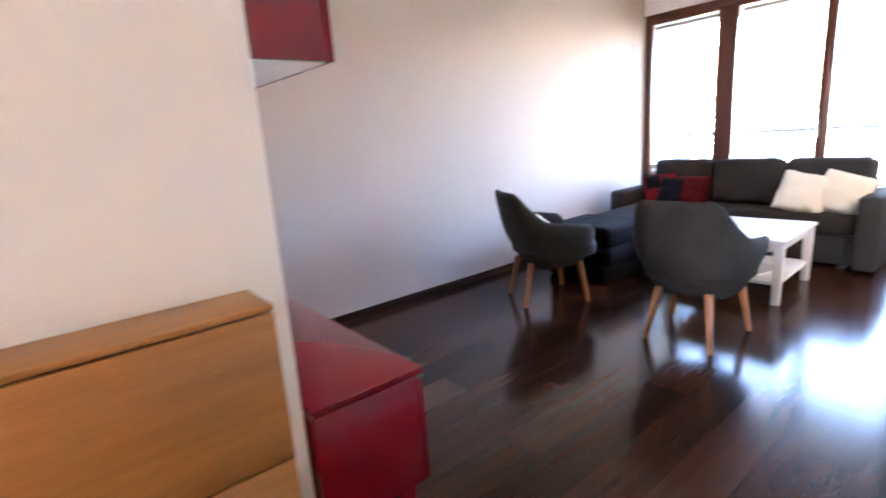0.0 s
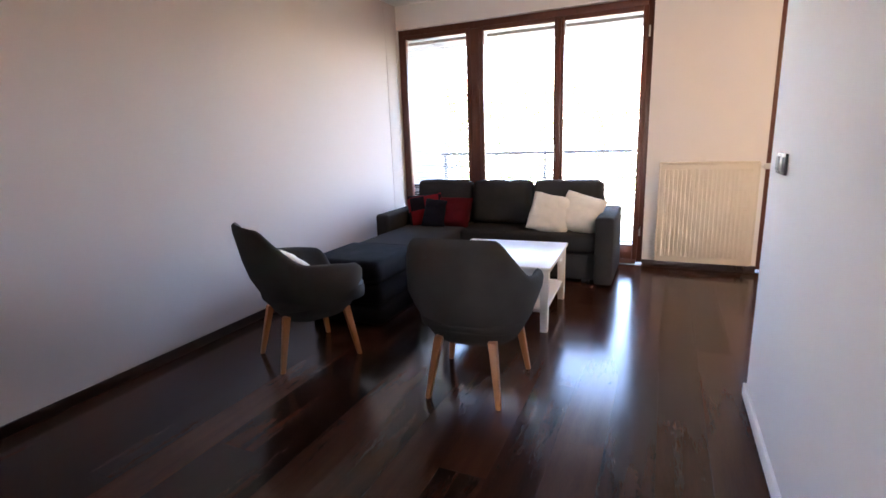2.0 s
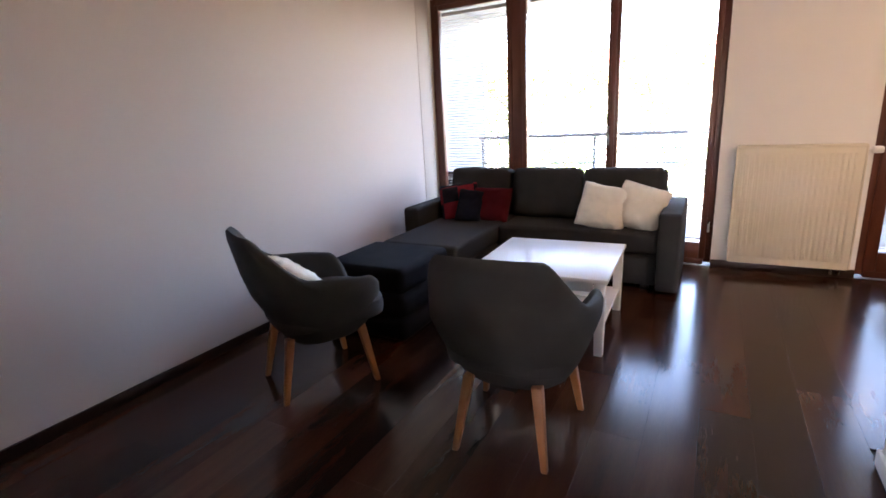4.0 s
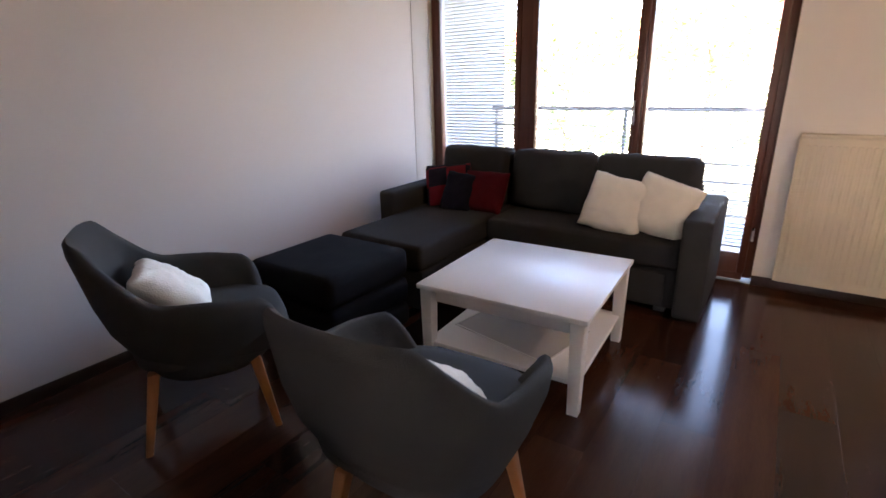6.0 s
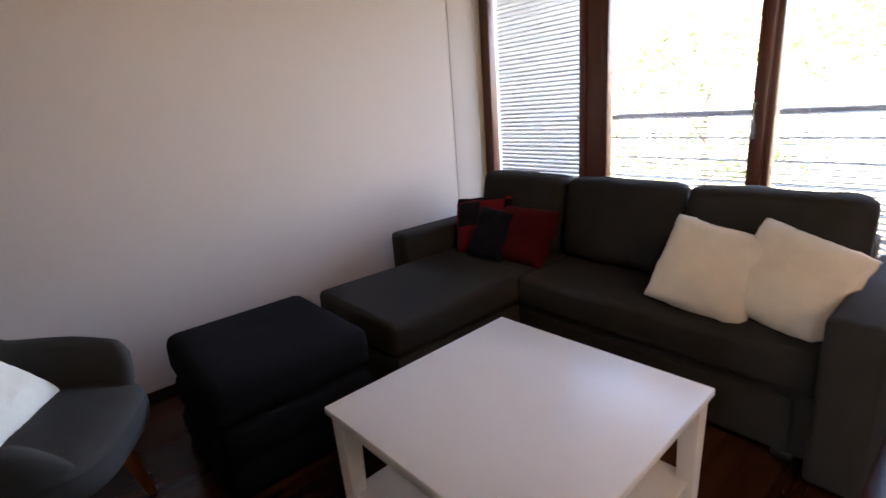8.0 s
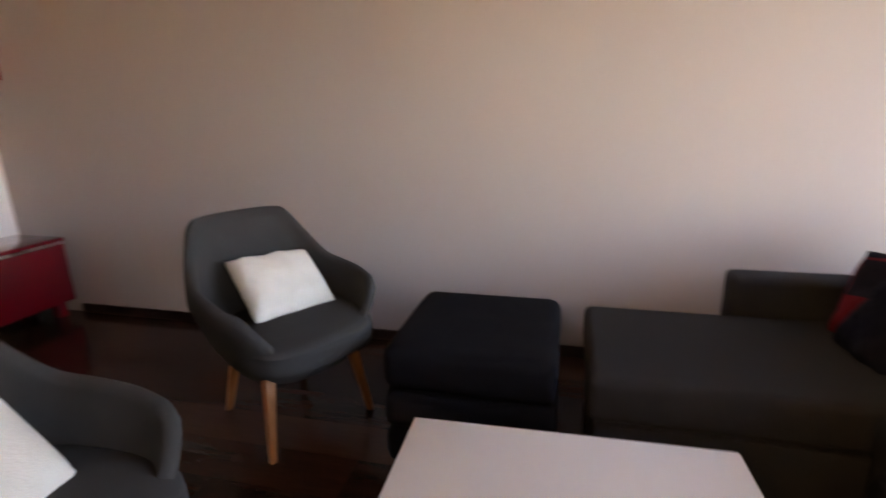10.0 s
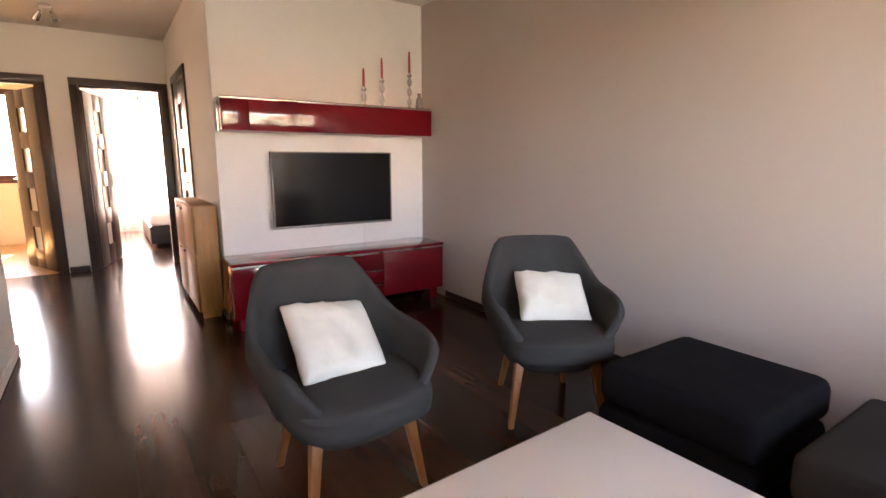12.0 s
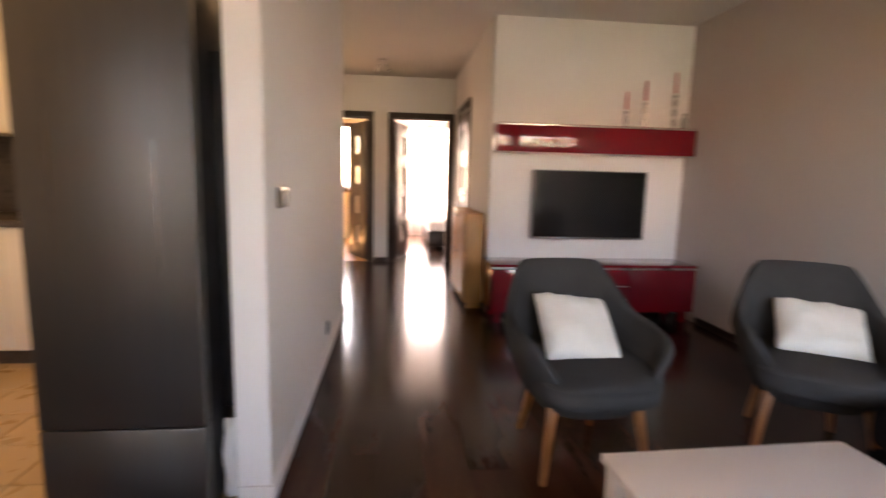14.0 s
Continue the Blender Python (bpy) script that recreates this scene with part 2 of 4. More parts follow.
structure("wall_hall_end", "white hall wall with two door openings", "wall",
          [((1.68, 1.88), (-2.875, -2.755), (0, H)), ((2.66, 3.01), (-2.875, -2.755), (0, H)), ((3.81, 4.42), (-2.875, -2.755), (0, H)),
           ((1.88, 2.66), (-2.875, -2.755), (2.04, H)), ((3.01, 3.81), (-2.875, -2.755), (2.04, H))], M_white)
structure("wall_hall_east", "plain white side wall of the hall", "wall", [((4.30, 4.42), (-2.755, 0.03), (0, H))], M_white)
structure("wall_block", "white wall between hall and kitchen", "wall", [((3.20, 5.62), (0.03, 0.62), (0, H))], M_white)
structure("partition", "white painted partition wall with a free end", "wall", [((3.08, 3.20), (0.03, 2.65), (0, H))], M_white)
structure("wall_kitchen_east", "plain white kitchen wall", "wall", [((5.50, 5.62), (0.62, 5.05), (0, H))], M_white)
structure("wall_window", "white outer wall with window openings", "wall",
          [((-0.12, 0.0), (5.05, 5.27), (0, H)), ((2.515, 3.44), (5.05, 5.27), (0, H)), ((4.36, 5.62), (5.05, 5.27), (0, H)),
           ((0.0, 2.515), (5.05, 5.27), (2.37, H)), ((3.44, 4.36), (5.05, 5.27), (2.37, H))], M_white)
structure("wall_bedroom", "pale bedroom walls round a wide window", "wall",
          [((-0.62, -0.5), (-6.4, -2.875), (0, H)), ((-0.5, 1.68), (-2.875, -2.76), (0, H)), ((2.82, 2.94), (-6.4, -2.875), (0, H)),
           ((-0.62, 1.1), (-6.52, -6.4), (0, H)), ((2.72, 2.94), (-6.52, -6.4), (0, H)), ((1.1, 2.72), (-6.52, -6.4), (0, 0.45)), ((1.1, 2.72), (-6.52, -6.4), (2.35, H))], M_white)
structure("wall_small_room", "cream yellow walls of the small room", "wall",
          [((5.4, 5.52), (-5.6, -2.875), (0, H)), ((4.42, 5.52), (-2.875, -2.76), (0, H)), ((2.94, 3.25), (-5.72, -5.6), (0, H)), ((4.25, 5.52), (-5.72, -5.6), (0, H)),
           ((3.25, 4.25), (-5.72, -5.6), (0, 0.95)), ((3.25, 4.25), (-5.72, -5.6), (2.25, H)), ((2.945, 2.95), (-5.6, -2.875), (0, H))], M_cream)
structure("wall_closet", "plain walls behind the closed hall door", "wall", [((0.6, 0.7), (-2.76, -0.12), (0, H))], M_white)
structure("ceiling", "plain white painted ceiling", "ceiling", [((-0.62, 5.62), (-6.52, 5.27), (H, H + 0.12))], M_ceil)
structure("floor_base", "dark bed under the floor boards", "floor", [((-0.62, 5.62), (-6.52, 5.27), (-0.15, -0.012))], M_under)
structure("baseboard", "dark brown wooden skirting boards", "baseboard",
          [((0, 0.014), (0.41, 4.82), (0, 0.06)),
           ((2.515, 3.44), (5.036, 5.05), (0, 0.065)), ((1.80, 1.814), (-1.25, 0.0), (0, 0.065)), ((0.0, 1.80), (0, 0.012), (0, 0.065)), ((2.74, 2.93), (-2.755, -2.741), (0, 0.065)),
           ((4.286, 4.30), (-2.74, 0.03), (0, 0.065)), ((3.20, 4.286), (0.016, 0.03), (0, 0.065))], M_base, 0.003)


structure("baseboard_white", "white skirting round the partition wall", "baseboard",
          [((3.066, 3.08), (0.03, 2.65), (0.012, 0.075)), ((3.066, 3.20), (2.65, 2.664), (0.012, 0.075)), ((3.066, 3.20), (0.016, 0.03), (0.012, 0.075))], M_white, 0.004)
structure("floor_seal", "dark joint under the white skirting", "trim", [((3.07, 3.08), (0.03, 2.65), (0.0, 0.0118)), ((3.07, 3.20), (2.65, 2.66), (0.0, 0.0118))], M_under)


# ---- windows and doors ----
def glazed_leaf(owner, x0, x1, z0, z1, y, stile, bottom, handle=0):
    """One leaf of a wooden window, with its pane and, at handle -1 or 1, a grip on that stile."""
    x0, x1, z0, z1, stile, bottom = x0 - 0.015, x1 + 0.015, z0 - 0.015, z1 + 0.015, stile + 0.015, bottom + 0.015
    bm = bmesh.new()
    for a, c in (((x0, x0 + stile), (z0, z1)), ((x1 - stile, x1), (z0, z1)), ((x0 + stile, x1 - stile), (z0, z0 + bottom)), ((x0 + stile, x1 - stile), (z1 - stile, z1))):
        add_box(bm, a, (y, y + 0.06), c, 0.006)
    part(owner, "sash", mesh_of(bm, "sash", M_mahog))
    bm = bmesh.new()
    add_box(bm, (x0 + stile - 0.005, x1 - stile + 0.005), (y + 0.026, y + 0.032), (z0 + bottom - 0.005, z1 - stile + 0.005))
    pane = part(owner, "pane", mesh_of(bm, "pane", M_glass, False), "clear glass pane")
    pane.visible_shadow = False
    if handle:
        hx = x0 + stile * 0.5 if handle < 0 else x1 - stile * 0.5
        bm = tube([(hx, y - 0.002, 1.02), (hx, y - 0.035, 1.03), (hx, y - 0.04, 1.06), (hx, y - 0.04, 1.15)], 0.009)
        add_box(bm, (hx - 0.014, hx + 0.014), (y - 0.008, y), (0.99, 1.06), 0.003)
        part(owner, "handle", mesh_of(bm, "handle", M_alu), "dull brass-grey window handle")


def blind(x0, x1, z0, z1, y, tilt, label):
    """A Venetian blind: head rail, slats and cords, one slat mesh shared."""
    e = thing("venetian_blind", label, "blind", ((x0 + x1) / 2, y, z0), group="blinds at the windows")
    w = x1 - x0
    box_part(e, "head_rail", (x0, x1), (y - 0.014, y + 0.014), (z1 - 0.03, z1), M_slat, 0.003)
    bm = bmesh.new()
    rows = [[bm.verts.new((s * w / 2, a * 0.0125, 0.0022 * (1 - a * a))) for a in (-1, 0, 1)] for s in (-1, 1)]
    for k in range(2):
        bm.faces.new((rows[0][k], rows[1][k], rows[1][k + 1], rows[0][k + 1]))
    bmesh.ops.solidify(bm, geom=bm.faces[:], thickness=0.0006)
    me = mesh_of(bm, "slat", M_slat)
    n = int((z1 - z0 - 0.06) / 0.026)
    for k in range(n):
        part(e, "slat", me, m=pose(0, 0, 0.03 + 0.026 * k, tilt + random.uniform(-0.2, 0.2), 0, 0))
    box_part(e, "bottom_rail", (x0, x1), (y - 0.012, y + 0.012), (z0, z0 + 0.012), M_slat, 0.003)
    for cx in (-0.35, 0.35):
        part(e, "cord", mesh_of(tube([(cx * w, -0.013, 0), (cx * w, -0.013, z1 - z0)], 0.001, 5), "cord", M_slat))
    return e


WY = 5.10
win = thing("window_1", "three-part mahogany-stained French window", "window", (1.26, WY, 0), kind="structure")
bm = bmesh.new()
for x, z in (((-1.26, -1.205), (0.02, 2.37)), ((1.20, 1.255), (0.02, 2.37)), ((-1.205, 1.20), (2.30, 2.37)), ((-1.205, 1.20), (0.0, 0.06)), ((-0.455, -0.345), (0.06, 2.30))):
    add_box(bm, x, (0.0, 0.09), z, 0.006)
part(win, "frame", mesh_of(bm, "frame", M_mahog))
glazed_leaf(win, -1.20, -0.46, 0.065, 2.295, -0.012, 0.03, 0.12)
glazed_leaf(win, -0.34, 0.426, 0.065, 2.295, -0.012, 0.03, 0.12, 1)
glazed_leaf(win, 0.458, 1.195, 0.065, 2.295, -0.012, 0.03, 0.12)
box_part(win, "cover_strip", (1.683, 1.721), (5.07, 5.094), (0.075, 2.29), M_mahog, 0.005)
for z in (0.28, 2.05):
    part(win, "hinge", mesh_of(tube([(1.222, -0.018, z), (1.222, -0.018, z + 0.09)], 0.008), "hinge", M_alu), "grey metal hinge")
bal = thing("door_1", "mahogany-stained glazed balcony door", "door", (3.90, WY, 0), kind="structure")
bm = bmesh.new()
for x, z in (((-0.46, -0.40), (0.02, 2.37)), ((0.40, 0.46), (0.02, 2.37)), ((-0.40, 0.40), (2.30, 2.37)), ((-0.40, 0.40), (0.0, 0.06))):
    add_box(bm, x, (0.0, 0.09), z, 0.006)
part(bal, "frame", mesh_of(bm, "frame", M_mahog))
glazed_leaf(bal, -0.395, 0.395, 0.065, 2.295, -0.012, 0.06, 0.13, -1)
for a, b, tilt in ((0.085, 0.775, 24), (0.97, 1.655, 10), (1.75, 2.435, 10)):
    blind(a, b, 0.20, 2.25, WY + 0.075, tilt, "white aluminium Venetian blind with open slats, greyed as if backlit")
blind(3.58, 4.22, 0.20, 2.25, WY + 0.075, 58, "white aluminium Venetian blind with open slats, greyed as if backlit")


def door_leaf(name, label, at, rz, kind="", glass=M_frost):
    """A dark door leaf with four square panes in a column; hinge at its origin, leaf along +x."""
    e = thing(name, label, "door", at, rz, kind=kind)
    bm = bmesh.new()
    w, h, px0, px1 = 0.78, 2.0, 0.29, 0.52
    add_box(bm, (0, px0), (-0.02, 0.02), (0.008, h), 0.003)
    add_box(bm, (px1, w), (-0.02, 0.02), (0.008, h), 0.003)
    zs = [0.22, 0.66, 1.10, 1.54]
    edges = [0.008] + [v for z in zs for v in (z, z + 0.28)] + [h]
    for a, b in zip(edges[::2], edges[1::2]):
        add_box(bm, (px0, px1), (-0.02, 0.02), (a, b), 0.003)
    part(e, "leaf", mesh_of(bm, "leaf", M_wenge))
    for z in zs:
        box_part(e, "pane", (px0, px1), (-0.004, 0.004), (z, z + 0.28), glass, 0, world=False)
        bm = bmesh.new()
        for x, c in (((px0, px0 + 0.012), (z, z + 0.28)), ((px1 - 0.012, px1), (z, z + 0.28)), ((px0 + 0.012, px1 - 0.012), (z, z + 0.012)), ((px0 + 0.012, px1 - 0.012), (z + 0.268, z + 0.28))):
            add_box(bm, x, (-0.023, 0.023), c)
        part(e, "bead", mesh_of(bm, "bead", M_wenge))
    for s in (-1, 1):
        bm = tube([(0.73, s * 0.02, 1.03), (0.73, s * 0.06, 1.03), (0.60, s * 0.06, 1.03)], 0.009)
        add_box(bm, (0.71, 0.75), (min(s * 0.02, s * 0.026), max(s * 0.02, s * 0.026)), (0.92, 1.09), 0.002)
        part(e, "handle", mesh_of(bm, "handle", M_chrome), "chrome lever handle")
    return e


door_leaf("door_2", "dark wenge bedroom door with square panes, open", (2.645, -2.84, 0), -106, "structure")
door_leaf("door_3", "wenge door with square panes, open to small room", (3.025, -2.84, 0), -66, "structure")
door_leaf("door_4", "dark wenge hall door with square panes, closed", (1.785, -2.16, 0), 90, "structure")
for k, (x0, x1) in enumerate(((1.88, 2.66), (3.01, 3.81))):
    structure("door_trim_" + str(k + 1), "dark wenge door casing in the hall", "door casing",
              [((x0 - 0.075 + 0.001, x0), (-2.755, -2.738), (0, 2.04)), ((x1, x1 + 0.075), (-2.755, -2.738), (0, 2.04)), ((x0 - 0.074, x1 + 0.075), (-2.755, -2.738), (2.04, 2.115)),
               ((x0, x0 + 0.02), (-2.87, -2.755), (0, 2.02)), ((x1 - 0.02, x1), (-2.87, -2.755), (0, 2.02)), ((x0, x1), (-2.87, -2.755), (2.02, 2.04))], M_wenge, 0.002)
structure("door_trim_3", "dark wenge casing of the closed door", "door casing",
          [((1.80, 1.817), (-1.32, -1.245), (0, 2.05)), ((1.80, 1.817), (-2.275, -2.20), (0, 2.05)), ((1.80, 1.817), (-2.275, -1.245), (2.05, 2.12))], M_wenge, 0.002)

# bedroom: window, curtains, bed
bw = thing("window_2", "wide bright bedroom window", "window", (1.91, -6.46, 0), kind="structure")
bm = bmesh.new()
for x, z in (((-0.81, -0.75), (0.45, 2.35)), ((0.75, 0.81), (0.45, 2.35)), ((-0.03, 0.03), (0.51, 2.29)), ((-0.75, 0.75), (0.45, 0.51)), ((-0.75, 0.75), (2.29, 2.35))):
    add_box(bm, x, (-0.03, 0.03), z, 0.004)
part(bw, "frame", mesh_of(bm, "frame", M_mahog))


def curtain(label, x0, x1, y, z0, z1, folds):
    bm = bmesh.new()
    n = folds * 8
    cols = []
    for i in range(n + 1):
        u = i / n
        d = 0.025 * math.sin(u * folds * 2 * math.pi) + 0.01 * noise.noise((u * 9, x0, 0))
        cols.append([bm.verts.new((x0 + (x1 - x0) * u, y + d * (0.5 + 0.5 * k / 5), z1 + (z0 - z1) * k / 5)) for k in range(6)])
    for a, b in zip(cols, cols[1:]):
        for k in range(5):
            bm.faces.new((a[k], b[k], b[k + 1], a[k + 1]))
    return tagged(new("curtain", mesh_of(bm, "curtain", M_sheer, angle=180)), label, "curtain", "bedroom curtains")


curtain("sheer pale pink curtain hanging at the bedroom window", 0.95, 1.9, -6.3, 0.02, 2.45, 9)
curtain("sheer pale pink curtain hanging at the bedroom window", 1.92, 2.8, -6.3, 0.02, 2.45, 9)
bed = thing("bed", "dark upholstered bed with a white mattress", "bed", (1.3, -4.9, 0))
box_part(bed, "base", (0.35, 2.05), (-5.9, -4.15), (0.04, 0.30), M_black, 0.02)
box_part(bed, "mattress", (0.37, 2.03), (-5.88, -4.17), (0.30, 0.48), M_mattress, 0.05, 4)
for x in (0.45, 1.95):
    for y in (-5.8, -4.25):
        box_part(bed, "foot", (x - 0.03, x + 0.03), (y - 0.03, y + 0.03), (0, 0.04), M_black)
# small room: window
sw = thing("window_3", "brown framed window of the small room", "window", (3.75, -5.66, 0), kind="structure")
bm = bmesh.new()
for x, z in (((-0.5, -0.42), (0.95, 2.25)), ((0.42, 0.5), (0.95, 2.25)), ((-0.42, 0.42), (0.95, 1.03)), ((-0.42, 0.42), (2.17, 2.25)), ((-0.54, 0.54), (0.91, 0.95))):
    add_box(bm, x, (-0.03, 0.075), z, 0.004)
part(sw, "frame", mesh_of(bm, "frame", M_mahog))


# ---- living room things ----
def armchair(name, at, rz, label):
    """A tub chair facing +y: upholstered shell, loose seat, four splayed beech legs."""
    e = thing(name, label, "chair", at, rz, "tub armchairs")
    bm = bmesh.new()
    def ease(a, lo, hi):
        t = min(max((a - lo) / (hi - lo), 0), 1)
        return t * t * (3 - 2 * t)

    def rim(a):
        """Height of the shell's edge at angle a from the back, in degrees."""
        a = abs(a)
        return 0.828 - 0.008 * min(a / 40, 1) ** 2 - 0.205 * ease(a, 33, 79) - 0.035 * ease(a, 74, 118) - 0.225 * ease(a, 116, 166)

    def at_height(a, t, inset):
        """A point of the shell at angle a; t runs from its foot (0) to its rim (1)."""
        r = math.radians(a)
        z0, z1 = 0.265, rim(a)
        z = z0 + (z1 - z0) * t
        grow = 0.58 + 0.42 * min(1, (z - z0) / 0.27) ** 0.62
        back = max(0, math.cos(r))
        sx, sy = math.sin(r), -math.cos(r)
        p = 0.74
        x = 0.326 * math.copysign(abs(sx) ** p, sx) * grow
        y = (0.285 if sy < 0 else 0.33) * math.copysign(abs(sy) ** p, sy) * grow + 0.03
        lean = max(0, z - 0.36) * 0.19 * min(1, 1.5 * back)
        x *= 1 - 0.09 * max(0, z - 0.56) / 0.27 * min(1, abs(sx) * 1.3)
        n = Vector((sx, sy, 0))
        return Vector((x, y - lean, z)) - n * inset

    na = 72
    cols = []
    for i in range(na):
        a = -180 + 360 * i / na
        col = [at_height(a, t, 0) for t in (0, 0.06, 0.14, 0.26, 0.42, 0.6, 0.78, 0.92)]
        col += [at_height(a, 0.985, 0.006), at_height(a, 1, 0.02) + Vector((0, 0, 0.004)), at_height(a, 0.985, 0.036)]
        col += [at_height(a, t, 0.043) for t in (0.92, 0.78, 0.6, 0.42)]
        cols.append([bm.verts.new(v) for v in col])
    for p, q in zip(cols, cols[1:] + cols[:1]):
        for k in range(len(p) - 1):
            bm.faces.new((p[k], q[k], q[k + 1], p[k + 1]))
    bm.faces.new([c[0] for c in cols])
    bm.faces.new([c[-1] for c in cols][::-1])
    part(e, "shell", mesh_of(bm, "shell", M_chair, angle=70))
    bm = bmesh.new()
    nx, rings = 48, []
    for rr, z in ((0.2, 0.345), (0.93, 0.35), (0.985, 0.362), (1.0, 0.39), (1.0, 0.412), (0.985, 0.43), (0.992, 0.434), (0.975, 0.446), (0.9, 0.456), (0.7, 0.463), (0.4, 0.466), (0.05, 0.467)):
        ring = []
        for i in range(nx):
            r = 2 * math.pi * i / nx
            c, s = math.cos(r), math.sin(r)
            ring.append(bm.verts.new((0.266 * rr * math.copysign(abs(c) ** 0.55, c), 0.06 + 0.276 * rr * math.copysign(abs(s) ** 0.55, s), z - 0.012 * max(0, s) * rr ** 3)))
        rings.append(ring)
    for p, q in zip(rings, rings[1:]):
        for i in range(nx):
            bm.faces.new((p[i], p[(i + 1) % nx], q[(i + 1) % nx], q[i]))
    bm.faces.new(rings[-1])
    bm.faces.new(rings[0][::-1])
    part(e, "seat", mesh_of(bm, "seat", M_chair, angle=50))
    for sx, sy, wx in ((-1, -1, 0.18), (1, -1, 0.18), (-1, 1, 0.225), (1, 1, 0.225)):
        top, foot = Vector((sx * (wx - 0.045), sy * 0.17 + 0.01, 0.31)), Vector((sx * wx, sy * 0.228, 0.0))
        bm = bmesh.new()
        ra, rb = 0.021, 0.013
        a = [bm.verts.new(top + Vector((x * ra, y * ra, 0))) for x, y in ((-1, -1), (1, -1), (1, 1), (-1, 1))]
        b = [bm.verts.new(foot + Vector((x * rb, y * rb, 0))) for x, y in ((-1, -1), (1, -1), (1, 1), (-1, 1))]
        for i in range(4):
            bm.faces.new((a[i], a[(i + 1) % 4], b[(i + 1) % 4], b[i]))
        bm.faces.new(a[::-1])
        bm.faces.new(b)
        bmesh.ops.bevel(bm, geom=bm.edges[:], offset=0.006, segments=2, profile=0.5, affect="EDGES")
        part(e, "leg", mesh_of(bm, "leg", M_beech), "pale beech tapered leg")
    return e


chair_b = armchair("armchair", (1.832, 2.368, 0), 2.5, "grey fabric tub armchair on splayed beech legs")
chair_a = copy_thing(chair_b, pose(0.738, 2.373, 0, 0, 0, -29))


def pillow(name, label, m, w, h, d, material, seed, group=""):
    """A stuffed square cushion with pinched corners and soft creases; it stands in its local xz plane."""
    bm = bmesh.new()
    n = 22
    sides = []
    for s in (-1, 1):
        g = []
        for i in range(n + 1):
            row = []
            for j in range(n + 1):
                u, v = 2 * i / n - 1, 2 * j / n - 1
                pull = 1 - 0.05 * (1 - u ** 4) * v * v, 1 - 0.05 * (1 - v ** 4) * u * u
                cut = 1 - 0.045 * (u * v) ** 6
                t = ((1 - u ** 4) * (1 - v ** 4)) ** 0.55
                wr = noise.noise((u * 2.2 + seed, v * 2.2, s * 3.0)) * 0.012 + noise.noise((u * 7 + seed, v * 7, s)) * 0.007
                fold = 0.009 * math.sin(13 * (u + v * 0.5) + seed) * (u * v) ** 2
                row.append(bm.verts.new((u * w / 2 * pull[1] * cut + wr * 0.4, s * (d / 2 * t + 0.006) + (wr + fold) * t, v * h / 2 * pull[0] * cut + wr * 0.6)))
            g.append(row)
        sides.append(g)
        for i in range(n):
            for j in range(n):
                bm.faces.new((g[i][j], g[i + 1][j], g[i + 1][j + 1], g[i][j + 1]))
    a, b = sides
    edge = [(i, 0) for i in range(n)] + [(n, j) for j in range(n)] + [(i, n) for i in range(n, 0, -1)] + [(0, j) for j in range(n, 0, -1)]
    for (i, j), (k, l) in zip(edge, edge[1:] + edge[:1]):
        bm.faces.new((a[i][j], a[k][l], b[k][l], b[i][j]))
    ob = new(name, mesh_of(bm, name, material, angle=80))
    ob.matrix_basis = m
    return tagged(ob, label, "cushion", group)


A = pose(0.738, 2.373, 0, 0, 0, -29)
B = pose(1.832, 2.368, 0, 0, 0, 2.5)
pillow("cushion", "white plush cushion leaning in the grey armchair", A @ pose(-0.04, -0.06, 0.552, 52, -4, 0), 0.37, 0.31, 0.11, M_pillow, 1, "chair cushions")
pillow("cushion", "white plush cushion leaning in the grey armchair", B @ pose(-0.005, -0.055, 0.558, 50, -7, 2), 0.36, 0.35, 0.11, M_pillow, 5, "chair cushions")

# coffee table
tx0, tx1, ty0, ty1, TZ = 1.268, 2.040, 3.103, 3.883, 0.44
tab = thing("coffee_table", "square white wooden coffee table with lower shelf", "table", (1.653, 3.493, 0), 2.0)
box_part(tab, "top", (tx0, tx1), (ty0, ty1), (TZ - 0.024, TZ), M_table, 0.005)
for x in (tx0 + 0.012, tx1 - 0.012 - 0.058):
    for y in (ty0 + 0.012, ty1 - 0.012 - 0.058):
        bm = bmesh.new()
        add_box(bm, (x - 1.653, x + 0.058 - 1.653), (y - 3.493, y + 0.058 - 3.493), (0, TZ - 0.024))
        cx, cy = x + 0.029 - 1.653, y + 0.029 - 3.493
        for v in bm.verts:
            if v.co.z < 0.01:
                v.co.x, v.co.y = cx + (v.co.x - cx) * 0.78, cy + (v.co.y - cy) * 0.78
        bmesh.ops.bevel(bm, geom=bm.edges[:], offset=0.003, segments=2, profile=0.5, affect="EDGES")
        part(tab, "leg", mesh_of(bm, "leg", M_table))
for y in (ty0 + 0.035, ty1 - 0.055):
    box_part(tab, "apron", (tx0 + 0.08, tx1 - 0.08), (y, y + 0.02), (TZ - 0.084, TZ - 0.024), M_table, 0.002)
for x in (tx0 + 0.035, tx1 - 0.055):
    box_part(tab, "apron", (x, x + 0.02), (ty0 + 0.08, ty1 - 0.08), (TZ - 0.084, TZ - 0.024), M_table, 0.002)
box_part(tab, "shelf", (tx0 + 0.03, tx1 - 0.03), (ty0 + 0.03, ty1 - 0.03), (0.132, 0.152), M_table, 0.003)
sheet = thing("plastic_sheet", "clear plastic sheet lying on the table shelf", "sheet", (1.64, 3.45, 0.153), -12)
bm = bmesh.new()
add_box(bm, (-0.26, 0.26), (-0.19, 0.19), (0, 0.002))
part(sheet, "film", mesh_of(bm, "film", M_film, False))
bm = bmesh.new()
